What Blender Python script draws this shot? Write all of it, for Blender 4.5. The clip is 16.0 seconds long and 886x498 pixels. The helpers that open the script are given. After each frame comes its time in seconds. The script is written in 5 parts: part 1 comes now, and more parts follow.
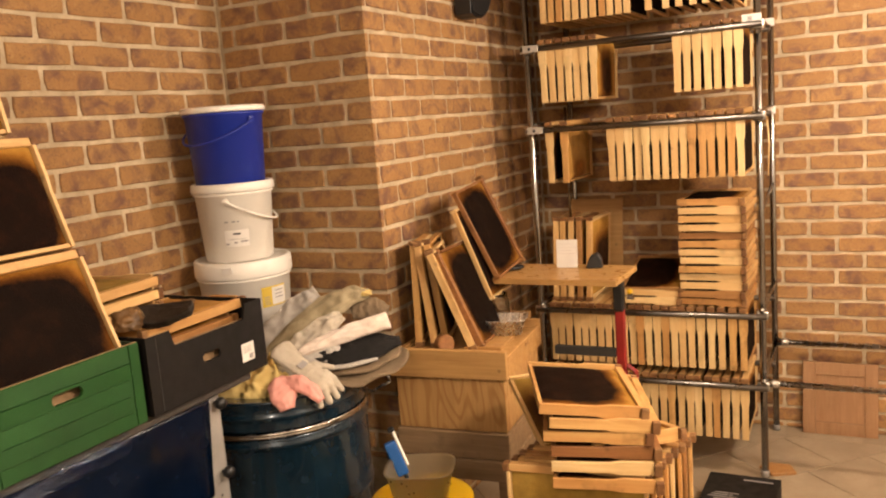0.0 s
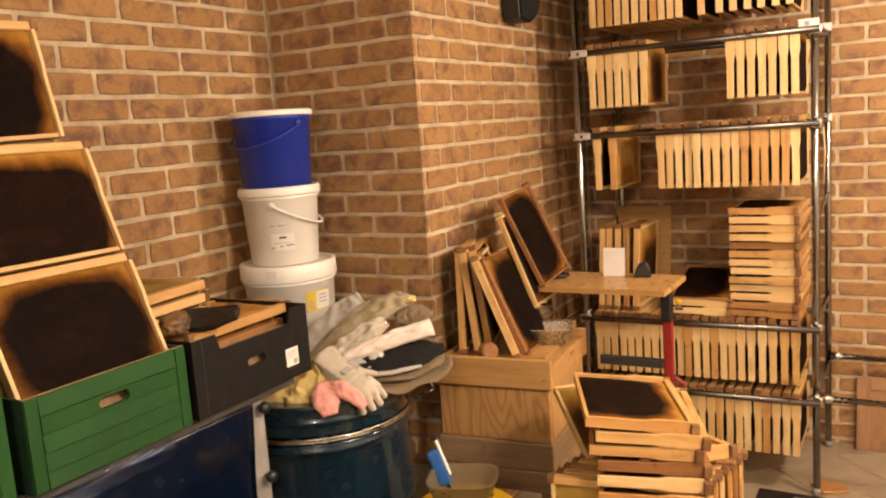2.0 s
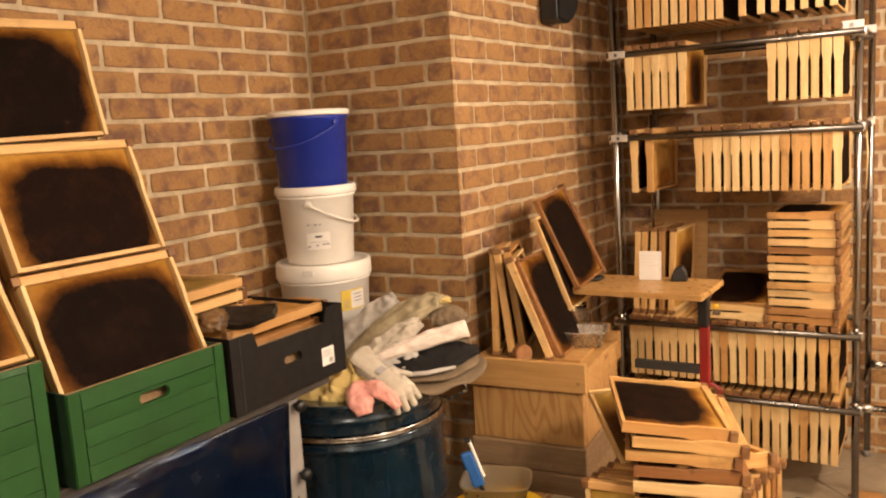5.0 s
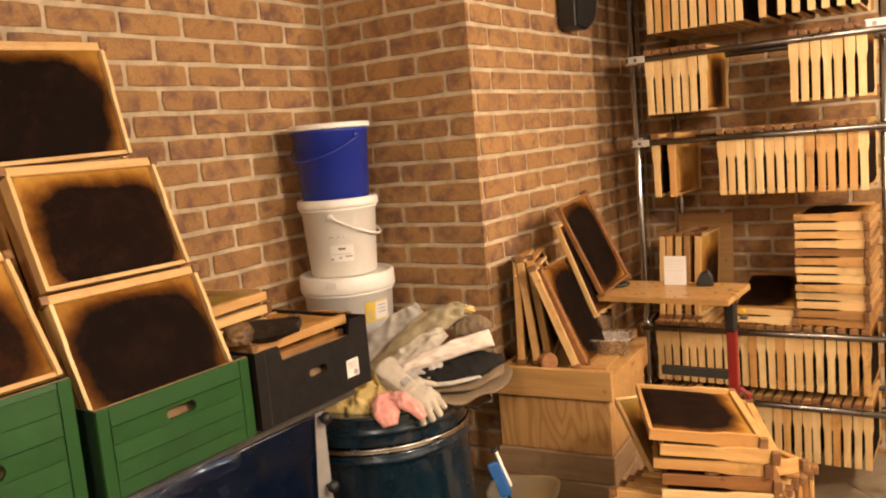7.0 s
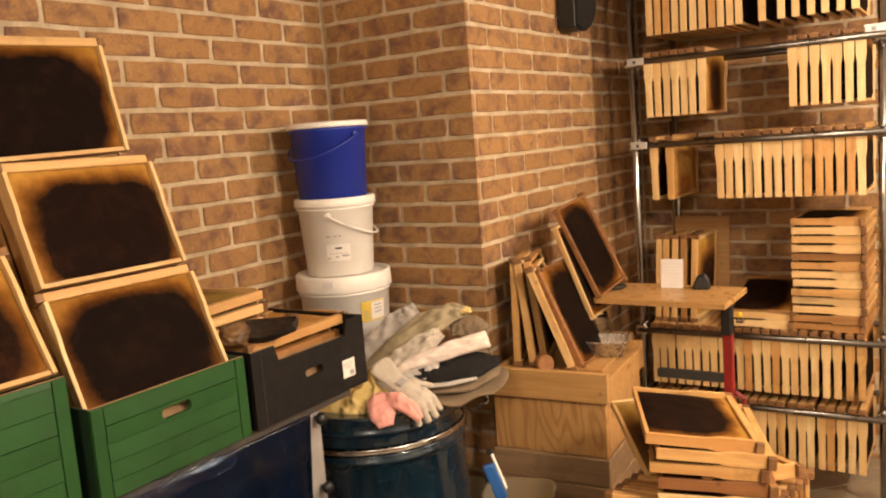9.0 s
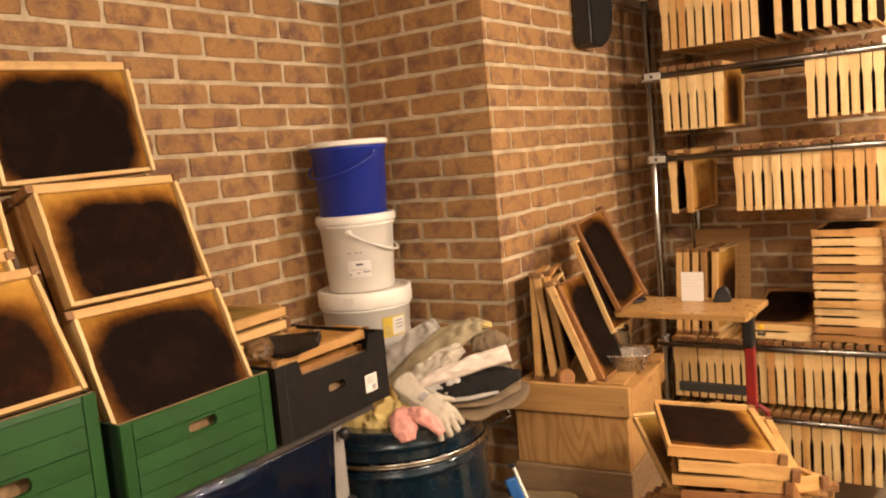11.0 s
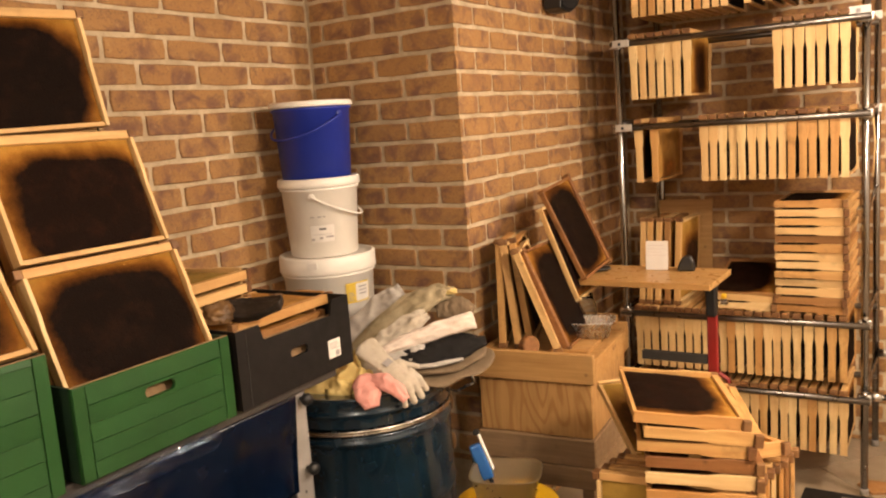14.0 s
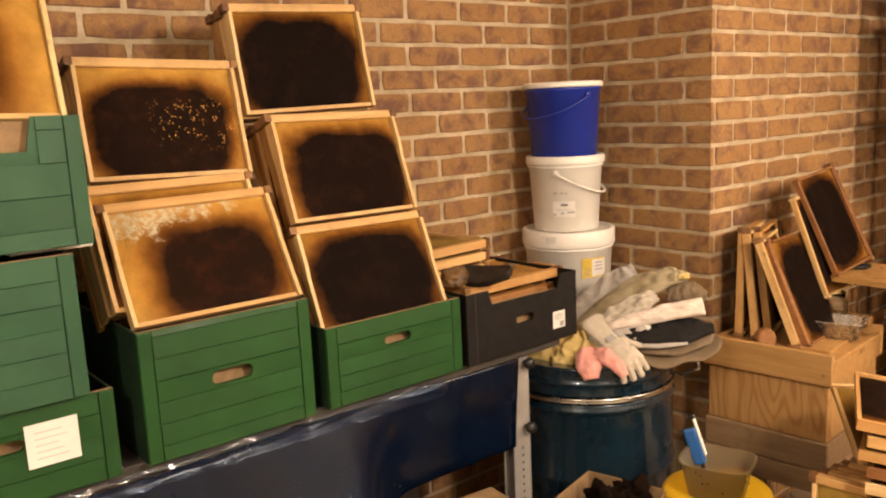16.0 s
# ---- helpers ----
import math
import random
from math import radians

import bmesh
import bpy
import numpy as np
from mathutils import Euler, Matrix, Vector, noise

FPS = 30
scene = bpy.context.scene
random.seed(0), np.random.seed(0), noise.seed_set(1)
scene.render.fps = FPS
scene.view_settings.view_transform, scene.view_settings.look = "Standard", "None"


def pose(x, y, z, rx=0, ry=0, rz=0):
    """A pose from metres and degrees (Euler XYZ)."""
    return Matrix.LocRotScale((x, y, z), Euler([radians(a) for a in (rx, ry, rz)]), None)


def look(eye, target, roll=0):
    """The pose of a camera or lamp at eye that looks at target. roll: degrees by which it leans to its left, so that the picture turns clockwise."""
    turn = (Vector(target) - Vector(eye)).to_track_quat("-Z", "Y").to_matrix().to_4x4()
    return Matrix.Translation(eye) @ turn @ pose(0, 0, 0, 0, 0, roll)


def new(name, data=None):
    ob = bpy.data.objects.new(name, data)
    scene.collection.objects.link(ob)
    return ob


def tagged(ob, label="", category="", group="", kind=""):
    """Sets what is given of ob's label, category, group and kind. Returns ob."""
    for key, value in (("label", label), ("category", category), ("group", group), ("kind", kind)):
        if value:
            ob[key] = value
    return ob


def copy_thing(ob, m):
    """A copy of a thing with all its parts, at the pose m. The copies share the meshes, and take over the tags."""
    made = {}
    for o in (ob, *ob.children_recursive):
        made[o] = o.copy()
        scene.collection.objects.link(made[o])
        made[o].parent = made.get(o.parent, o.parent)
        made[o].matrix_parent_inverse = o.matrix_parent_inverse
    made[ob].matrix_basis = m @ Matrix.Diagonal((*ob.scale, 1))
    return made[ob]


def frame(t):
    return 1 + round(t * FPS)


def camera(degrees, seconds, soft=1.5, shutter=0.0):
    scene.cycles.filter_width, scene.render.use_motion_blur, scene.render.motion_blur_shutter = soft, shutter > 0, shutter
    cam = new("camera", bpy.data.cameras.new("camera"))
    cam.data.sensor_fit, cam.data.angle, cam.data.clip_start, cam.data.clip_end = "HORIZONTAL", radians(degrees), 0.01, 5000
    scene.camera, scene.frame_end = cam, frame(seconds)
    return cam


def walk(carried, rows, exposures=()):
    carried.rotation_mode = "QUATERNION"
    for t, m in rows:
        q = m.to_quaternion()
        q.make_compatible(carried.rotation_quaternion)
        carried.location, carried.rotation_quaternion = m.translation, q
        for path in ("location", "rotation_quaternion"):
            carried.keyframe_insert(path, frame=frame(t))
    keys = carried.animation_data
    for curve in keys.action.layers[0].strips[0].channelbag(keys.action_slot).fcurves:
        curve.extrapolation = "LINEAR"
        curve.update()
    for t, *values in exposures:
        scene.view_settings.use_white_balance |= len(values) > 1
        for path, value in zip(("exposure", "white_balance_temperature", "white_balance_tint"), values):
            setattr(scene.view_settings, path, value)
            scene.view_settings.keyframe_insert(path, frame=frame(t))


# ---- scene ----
cam = camera(56.5, 16.0, soft=2.1)
PATH = [
    (0, (-0.106, -0.019, 1.61), (-1.004, 1.741, 1.299), -4.5),
    (0.5, (-0.113, -0.018, 1.61), (-1.018, 1.738, 1.294), -4.5),
    (1, (-0.113, -0.01, 1.614), (-1.038, 1.736, 1.306), -4.5),
    (1.5, (-0.122, -0.005, 1.616), (-1.077, 1.726, 1.319), -4.4),
    (2, (-0.128, -0.001, 1.617), (-1.115, 1.713, 1.322), -4.1),
    (2.5, (-0.129, -0.003, 1.618), (-1.133, 1.702, 1.324), -4.1),
    (3, (-0.135, -0.003, 1.614), (-1.147, 1.697, 1.321), -4.0),
    (3.5, (-0.13, -0.002, 1.615), (-1.158, 1.688, 1.318), -3.8),
    (4, (-0.138, -0.009, 1.621), (-1.173, 1.677, 1.329), -3.6),
    (6.5, (-0.148, -0.001, 1.622), (-1.237, 1.653, 1.343), -4.7),
    (7, (-0.139, -0.003, 1.624), (-1.239, 1.646, 1.359), -5.1),
    (7.5, (-0.148, -0.004, 1.62), (-1.249, 1.642, 1.338), -4.8),
    (8, (-0.144, 0.003, 1.626), (-1.223, 1.66, 1.324), -4.5),
    (8.5, (-0.149, -0.001, 1.626), (-1.231, 1.657, 1.342), -4.5),
    (9, (-0.151, 0.0, 1.629), (-1.24, 1.656, 1.36), -4.4),
    (11.5, (-0.137, -0.023, 1.627), (-1.271, 1.609, 1.405), -5.2),
    (12, (-0.15, -0.016, 1.624), (-1.286, 1.615, 1.4), -5.0),
    (12.5, (-0.155, -0.01, 1.626), (-1.282, 1.626, 1.399), -5.0),
    (13, (-0.158, -0.01, 1.62), (-1.266, 1.639, 1.384), -4.9),
    (13.5, (-0.157, -0.006, 1.616), (-1.235, 1.659, 1.353), -4.8),
    (14, (-0.176, 0.005, 1.604), (-1.224, 1.681, 1.303), -4.2),
    (14.5, (-0.195, -0.009, 1.622), (-1.288, 1.637, 1.31), -2.3),
    (15, (-0.2, -0.063, 1.65), (-1.493, 1.44, 1.384), -1.0),
    (15.5, (-0.11, -0.078, 1.653), (-1.555, 1.275, 1.369), -1.0),
    (16, (-0.012, -0.029, 1.643), (-1.54, 1.215, 1.303), -2.7),
]
walk(cam, [(t, look(eye, target, roll)) for t, eye, target, roll in PATH])

# ---------- world and light ----------
world = bpy.data.worlds.new("world")
scene.world = world
world.use_nodes = True
world.node_tree.nodes["Background"].inputs[0].default_value = (1.0, 0.72, 0.42, 1)
world.node_tree.nodes["Background"].inputs[1].default_value = 0.02


def lamp(name, eye, watts, radius, colour):
    """A bare bulb-like point light; no fixture is built."""
    data = bpy.data.lights.new(name, "POINT")
    data.shadow_soft_size, data.energy, data.color = radius, watts, colour
    ob = new(name, data)
    ob.location = eye
    return ob


WARM = (1.0, 0.788, 0.612)
lamp("ceiling_lamp", (0.42, 1.22, 2.10), 132, 0.13, WARM)
# added fill light that brightens the left crates; no known lamp there
lamp("fill_lamp_near", (-0.25, -0.58, 2.13), 58, 0.08, WARM)
lamp("ceiling_lamp_far", (0.62, 2.80, 2.16), 128, 0.10, WARM)


# ---------- materials ----------
class Nodes:
    """A short hand for building one node material."""

    def __init__(self, name, rough=0.6, metal=0.0):
        self.m = bpy.data.materials.new(name)
        self.m.use_nodes = True
        self.t = self.m.node_tree
        self.b = self.t.nodes["Principled BSDF"]
        self.b.inputs["Roughness"].default_value = rough
        self.b.inputs["Metallic"].default_value = metal

    def put(self, node, socket, value):
        if isinstance(value, bpy.types.NodeSocket):
            self.t.links.new(value, node.inputs[socket])
        elif value is not None:
            node.inputs[socket].default_value = value

    def coords(self, scale=(1, 1, 1), spread=40.0, own=True):
        tc = self.t.nodes.new("ShaderNodeTexCoord")
        mp = self.t.nodes.new("ShaderNodeMapping")
        self.t.links.new(tc.outputs["Object"], mp.inputs["Vector"])
        mp.inputs["Scale"].default_value = scale
        if own:
            info = self.t.nodes.new("ShaderNodeObjectInfo")
            self.put(mp, "Location", self.math("MULTIPLY", info.outputs["Random"], spread))
        return mp.outputs["Vector"]

    def random(self):
        return self.t.nodes.new("ShaderNodeObjectInfo").outputs["Random"]

    def island(self):
        return self.t.nodes.new("ShaderNodeNewGeometry").outputs["Random Per Island"]

    def math(self, op, a, b=0.0, clamp=False):
        n = self.t.nodes.new("ShaderNodeMath")
        n.operation, n.use_clamp = op, clamp
        self.put(n, 0, a)
        self.put(n, 1, b)
        return n.outputs[0]

    def noise(self, vec, scale, detail=4.0, rough=0.55, warp=0.0):
        n = self.t.nodes.new("ShaderNodeTexNoise")
        self.put(n, "Vector", vec)
        n.inputs["Scale"].default_value, n.inputs["Detail"].default_value = scale, detail
        n.inputs["Roughness"].default_value, n.inputs["Distortion"].default_value = rough, warp
        return n.outputs["Fac"]

    def voronoi(self, vec, scale):
        n = self.t.nodes.new("ShaderNodeTexVoronoi")
        self.put(n, "Vector", vec)
        n.inputs["Scale"].default_value = scale
        return n.outputs["Distance"]

    def span(self, value, lo, hi, a=0.0, b=1.0):
        n = self.t.nodes.new("ShaderNodeMapRange")
        for s, v in enumerate((value, lo, hi, a, b)):
            self.put(n, s, v)
        return n.outputs[0]

    def mix(self, fac, a, b, mode="MIX"):
        n = self.t.nodes.new("ShaderNodeMix")
        n.data_type, n.blend_type = "RGBA", mode
        self.put(n, 0, fac)
        for s, v in ((6, a), (7, b)):
            self.put(n, s, (*v, 1) if isinstance(v, tuple) else v)
        return n.outputs[2]

    def bump(self, height, strength=0.3, distance=0.002):
        n = self.t.nodes.new("ShaderNodeBump")
        n.inputs["Strength"].default_value, n.inputs["Distance"].default_value = strength, distance
        self.put(n, "Height", height)
        self.t.links.new(n.outputs[0], self.b.inputs["Normal"])

    def done(self, colour, rough=None):
        self.put(self.b, "Base Color", (*colour, 1) if isinstance(colour, tuple) else colour)
        self.put(self.b, "Roughness", rough)
        return self.m


def brick_material(name, joined=False):
    n = Nodes(name, 0.75)
    v = n.coords((1, 1, 1), 60.0, own=not joined)
    r = n.island() if joined else n.random()
    base = n.mix(r, (0.30, 0.150, 0.052), (0.425, 0.238, 0.088))
    fine = n.noise(v, 48, 6, 0.75)
    base = n.mix(n.span(fine, 0.34, 0.66), base, (0.36, 0.188, 0.062), "MIX")
    patch = n.span(n.noise(v, 14.0, 4, 0.6, 0.5), 0.46, 0.66, 0, 0.84)
    base = n.mix(patch, base, (0.140, 0.064, 0.047))
    base = n.mix(n.span(n.noise(v, 30, 5, 0.7), 0.56, 0.70, 0, 0.45), base, (0.50, 0.31, 0.125))
    base = n.mix(n.span(n.noise(v, 150, 3), 0.54, 0.70, 0, 0.7), base, (0.15, 0.080, 0.040))
    n.bump(n.math("ADD", n.math("MULTIPLY", fine, 1.3), n.noise(v, 230, 3)), 0.8, 0.0022)
    return n.done(base)


def mortar_material():
    n = Nodes("mortar", 0.9)
    v = n.coords(own=False)
    c = n.mix(n.span(n.noise(v, 14, 5), 0.35, 0.7), (0.41, 0.325, 0.21), (0.61, 0.50, 0.335))
    c = n.mix(n.span(n.noise(v, 70, 4), 0.52, 0.72, 0, 0.6), c, (0.36, 0.27, 0.16))
    n.bump(n.noise(v, 320, 4, 0.7), 0.6, 0.0015)
    return n.done(c)


def wood_material(name, light, dark, grain=(60, 60, 4), rough=0.55, stain=0.25, tint=0.35, knots=True):
    n = Nodes(name, rough)
    v = n.coords(grain, 30.0)
    c = n.mix(n.span(n.noise(v, 1.0, 6, 0.6, 0.5), 0.32, 0.72), light, dark)
    w = n.coords((1, 1, 1), 50.0)
    c = n.mix(n.math("MULTIPLY", n.random(), tint), c, tuple(x * f for x, f in zip(dark, (0.9, 0.72, 0.55))))
    blot = n.span(n.noise(w, 13, 4, 0.6), 0.56, 0.78, 0, stain)
    c = n.mix(blot, c, tuple(x * 0.32 for x in dark))
    if knots:
        c = n.mix(n.span(n.voronoi(w, 9), 0.03, 0.075, 0.5, 0.0), c, tuple(x * 0.3 for x in dark))
    n.bump(n.noise(v, 1.6, 5), 0.25, 0.001)
    return n.done(c, n.span(n.noise(w, 30), 0.3, 0.7, rough - 0.1, rough + 0.15))


def ply_material():
    n = Nodes("knotty_pine", 0.5)
    v = n.coords((5.5, 5.5, 1.5), 20.0)
    rings = n.math("SINE", n.math("MULTIPLY", n.noise(v, 1.0, 2, 0.45, 0.3), 96.0))
    c = n.mix(n.span(rings, 0.1, 0.95), (0.46, 0.265, 0.097), (0.355, 0.178, 0.056))
    c = n.mix(n.span(n.noise(n.coords((80, 80, 5)), 1.0, 4), 0.4, 0.75, 0, 0.5), c, (0.27, 0.13, 0.04))
    n.bump(rings, 0.10, 0.001)
    return n.done(c)


def comb_material(name, half, mid, soft, dark, wax, capped=0.0, crumbs=0.0, shift=0.0):
    """Drawn wax: dark brood nest in the middle, paler wax towards the wood."""
    n = Nodes(name, 0.62)
    tc = n.t.nodes.new("ShaderNodeTexCoord")
    sep = n.t.nodes.new("ShaderNodeSeparateXYZ")
    n.t.links.new(tc.outputs["Object"], sep.inputs[0])
    v = n.coords((1, 1, 1), 30.0)
    own = n.random()
    side = n.math("SUBTRACT", sep.outputs[0], n.span(own, 0, 1, shift - 0.012, shift + 0.012))
    rise = n.math("SUBTRACT", sep.outputs[2], n.span(n.math("FRACT", n.math("MULTIPLY", own, 7.3)), 0, 1, mid - 0.010, mid + 0.006))
    x = n.math("POWER", n.math("ABSOLUTE", n.math("DIVIDE", side, half[0])), 3.2)
    z = n.math("POWER", n.math("ABSOLUTE", n.math("DIVIDE", rise, half[1])), 3.2)
    d = n.math("POWER", n.math("ADD", x, z), 1 / 3.2)
    d = n.math("ADD", d, n.math("MULTIPLY", n.math("SUBTRACT", n.noise(v, 13, 7, 0.62), 0.5), 0.36))
    nest = n.span(d, 1.0 - soft, 1.0 + soft, 1.0, 0.0)
    cells = n.voronoi(v, 190)
    pale = n.mix(n.span(n.noise(v, 20, 5), 0.35, 0.7), wax, tuple(c * 0.62 for c in wax))
    deep = n.mix(n.span(n.noise(v, 24, 6, 0.65), 0.48, 0.78, 0, 0.75), dark, tuple(c * f for c, f in zip(dark, (3.4, 2.5, 1.9))))
    rust = n.span(d, 1.0 - soft * 0.2, 1.0 + soft * 2.4, 1.0, 0.0)
    pale = n.mix(rust, pale, (wax[0] * 0.42, wax[1] * 0.27, wax[2] * 0.16))
    c = n.mix(nest, pale, deep)
    n.b.inputs["Specular IOR Level"].default_value = 0.05
    if capped:
        edge = n.math("ADD", n.math("MULTIPLY", sep.outputs[2], 6.0), n.math("MULTIPLY", sep.outputs[0], -1.5))
        edge = n.math("ADD", edge, n.math("MULTIPLY", n.noise(v, 26, 5, 0.7), 0.9))
        pits = n.math("MULTIPLY", n.span(n.voronoi(v, 120), 0.18, 0.30, 0.15, 1.0), n.span(n.noise(v, 75, 3), 0.40, 0.58, 0.25, 1.0))
        c = n.mix(n.math("MULTIPLY", n.span(edge, 1.72, 1.84, 0, capped), pits), c, (0.50, 0.45, 0.31))
    if crumbs:
        spot = n.math("MULTIPLY", n.math("MULTIPLY", n.span(n.voronoi(v, 150), 0.24, 0.34, 1, 0), n.span(n.noise(v, 48, 2), 0.52, 0.58)), n.math("MULTIPLY", n.span(sep.outputs[0], -0.045, 0.03), n.math("MULTIPLY", n.span(sep.outputs[2], 0.055, 0.10), n.span(sep.outputs[2], 0.185, 0.155))))
        c = n.mix(n.math("MULTIPLY", spot, crumbs), c, (0.58, 0.31, 0.085))
    n.bump(n.math("ADD", n.span(cells, 0.1, 0.5), n.math("MULTIPLY", n.noise(v, 26, 4), 1.6)), 0.35, 0.0025)
    return n.done(c, n.span(nest, 0, 1, 0.45, 0.75))


def plain_material(name, colour, rough=0.5, metal=0.0, vary=0.18, scale=9, bump=0.1, own=True, fine=160, coat=0.0):
    n = Nodes(name, rough, metal)
    v = n.coords((1, 1, 1), 20.0, own=own)
    c = n.mix(n.span(n.noise(v, scale, 5), 0.3, 0.75), colour, tuple(x * (1 - vary * 1.6) for x in colour))
    c = n.mix(n.span(n.noise(v, fine, 3), 0.55, 0.75, 0, vary), c, tuple(x * 0.55 for x in colour))
    n.bump(n.noise(v, fine, 3), bump, 0.001)
    n.b.inputs["Coat Weight"].default_value = coat
    return n.done(c, n.span(n.noise(v, scale * 3, 4), 0.3, 0.7, max(0.02, rough - 0.08), rough + 0.1))


def cloth_material(name, colour, dirt, dirty=0.6):
    n = Nodes(name, 0.9)
    v = n.coords()
    c = n.mix(n.span(n.noise(v, 11, 5, 0.6), 0.42, 0.7, 0, dirty), colour, dirt)
    c = n.mix(n.span(n.noise(v, 70, 3), 0.5, 0.75, 0, 0.25), c, tuple(x * 0.8 for x in dirt))
    n.bump(n.noise(v, 420, 3), 0.4, 0.001)
    n.b.inputs["Specular IOR Level"].default_value = 0.2
    return n.done(c)


def clear_material(name, colour, rough, clear=1.0):
    n = Nodes(name, rough)
    n.b.inputs["Transmission Weight"].default_value = clear
    n.b.inputs["IOR"].default_value = 1.35
    v = n.coords()
    n.bump(n.noise(v, 30, 4), 0.35, 0.003)
    return n.done(colour)


def tile_material():
    n = Nodes("stone_tile", 0.5)
    v = n.coords((1, 1, 1), 30.0)
    c = n.mix(n.span(n.noise(v, 6, 6, 0.6), 0.35, 0.7), (0.33, 0.26, 0.175), (0.25, 0.19, 0.125))
    c = n.mix(n.span(n.noise(v, 40, 5), 0.5, 0.8, 0, 0.5), c, (0.25, 0.19, 0.12))
    n.bump(n.noise(v, 60, 5), 0.15, 0.001)
    return n.done(c)


BRICK, BRICK_FAR, MORTAR = brick_material("brick"), brick_material("brick_far", True), mortar_material()
PINE = wood_material("pine", (0.76, 0.575, 0.29), (0.59, 0.39, 0.16), (55, 55, 5), 0.5, 0.42, 0.5)
PINE_LONG = wood_material("pine_long", (0.68, 0.46, 0.20), (0.50, 0.29, 0.10), (5, 55, 55), 0.5, 0.5, 0.45)
PINE_AMBER = wood_material("pine_amber", (0.62, 0.39, 0.145), (0.44, 0.225, 0.066), (55, 55, 5), 0.5, 0.75, 0.55)
PINE_AMBER_LONG = wood_material("pine_amber_long", (0.60, 0.37, 0.135), (0.40, 0.20, 0.058), (5, 55, 55), 0.5, 0.75, 0.55)
PINE_OLD = wood_material("pine_old", (0.42, 0.225, 0.075), (0.26, 0.125, 0.036), (55, 55, 5), 0.55, 0.5, 0.6)
PINE_OLD_LONG = wood_material("pine_old_long", (0.42, 0.225, 0.075), (0.26, 0.125, 0.036), (5, 55, 55), 0.55, 0.5, 0.6)
PROPOLIS = wood_material("propolis_wood", (0.30, 0.135, 0.042), (0.17, 0.068, 0.020), (55, 55, 5), 0.5, 0.6, 0.5)
LUG_WOOD = wood_material("stained_bar_end", (0.29, 0.145, 0.05), (0.12, 0.052, 0.018), (20, 20, 20), 0.5, 0.8, 0.7)
BOX_WOOD = wood_material("planed_wood", (0.52, 0.31, 0.115), (0.37, 0.195, 0.06), (4, 60, 60), 0.5, 0.22, 0.15)
GREY_WOOD = wood_material("weathered_wood", (0.30, 0.195, 0.10), (0.20, 0.125, 0.062), (4, 60, 60), 0.7, 0.45, 0.2)
DOOR_WOOD = wood_material("door_wood", (0.36, 0.20, 0.095), (0.26, 0.135, 0.06), (55, 55, 5), 0.5, 0.2, 0.2, False)
PLY = ply_material()
PLANK = wood_material("shelf_plank", (0.50, 0.30, 0.11), (0.36, 0.19, 0.06), (4, 60, 60), 0.32, 0.25, 0.1)
COMB_BLACK = comb_material("comb_black", (0.168, 0.126), 0.116, 0.12, (0.0058, 0.0030, 0.0019), (0.36, 0.185, 0.035))
COMB_DARK = comb_material("comb_dark", (0.170, 0.128), 0.096, 0.13, (0.0078, 0.0034, 0.0019), (0.50, 0.275, 0.056))
COMB_NEST = comb_material("comb_nest", (0.140, 0.108), 0.104, 0.20, (0.0125, 0.0052, 0.0026), (0.55, 0.305, 0.062), capped=0.9, shift=0.030)
COMB_CRUMB = comb_material("comb_crumb", (0.160, 0.114), 0.100, 0.12, (0.0105, 0.0045, 0.0023), (0.53, 0.295, 0.062), crumbs=0.9)
COMB_PALE = comb_material("comb_pale", (0.080, 0.040), 0.06, 0.5, (0.05, 0.022, 0.008), (0.36, 0.23, 0.05))
COMB_BROWN = comb_material("comb_brown", (0.085, 0.10), 0.10, 0.34, (0.022, 0.0095, 0.0042), (0.52, 0.285, 0.06))
COMB_OCHRE = comb_material("comb_ochre", (0.05, 0.03), 0.04, 0.6, (0.16, 0.07, 0.018), (0.46, 0.235, 0.06))
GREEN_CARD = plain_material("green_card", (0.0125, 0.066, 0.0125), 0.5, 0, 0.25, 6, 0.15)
# greyer green, with the nearby lamp's brightness mixed into the colour
GREEN_PALE_LIT = plain_material("green_card_pale_lit", (0.028, 0.090, 0.043), 0.55, 0, 0.25, 6, 0.15)
# dark green of the floor crates; elsewhere shade painted on sides and backs
GREEN_DARK_SHADED = plain_material("green_card_dark_shaded", (0.010, 0.034, 0.014), 0.6, 0, 0.25, 6, 0.15)
CARD_EDGE = plain_material("card_edge", (0.32, 0.20, 0.095), 0.85, 0, 0.3, 30, 0.3)
BLACK_CARD = plain_material("black_card", (0.0056, 0.0040, 0.0030), 0.7, 0, 0.3, 8, 0.15)
for card in (BLACK_CARD, GREEN_CARD, GREEN_PALE_LIT):
    card.node_tree.nodes["Principled BSDF"].inputs["Specular IOR Level"].default_value = 0.28
CHROME = plain_material("chrome_pipe", (0.36, 0.345, 0.33), 0.17, 1.0, 0.04, 6, 0.0, own=False)
RING = plain_material("ring_steel", (0.60, 0.57, 0.53), 0.22, 1.0, 0.1, 8, 0.0)
# chrome again, darkened: the rails' shade and dark reflections are in the colour
RAIL_SHADED = plain_material("shaded_rail", (0.17, 0.155, 0.14), 0.32, 1.0, 0.12, 9, 0.02, own=False)
STEEL = plain_material("steel_wire", (0.58, 0.57, 0.55), 0.24, 1.0, 0.06, 9, 0.01)
TABLE_TOP = plain_material("table_board", (0.055, 0.047, 0.040), 0.6, 0.0, 0.25, 14, 0.2)
GREY_PAINT = plain_material("grey_paint", (0.30, 0.28, 0.26), 0.5, 0.0, 0.2, 12, 0.15)
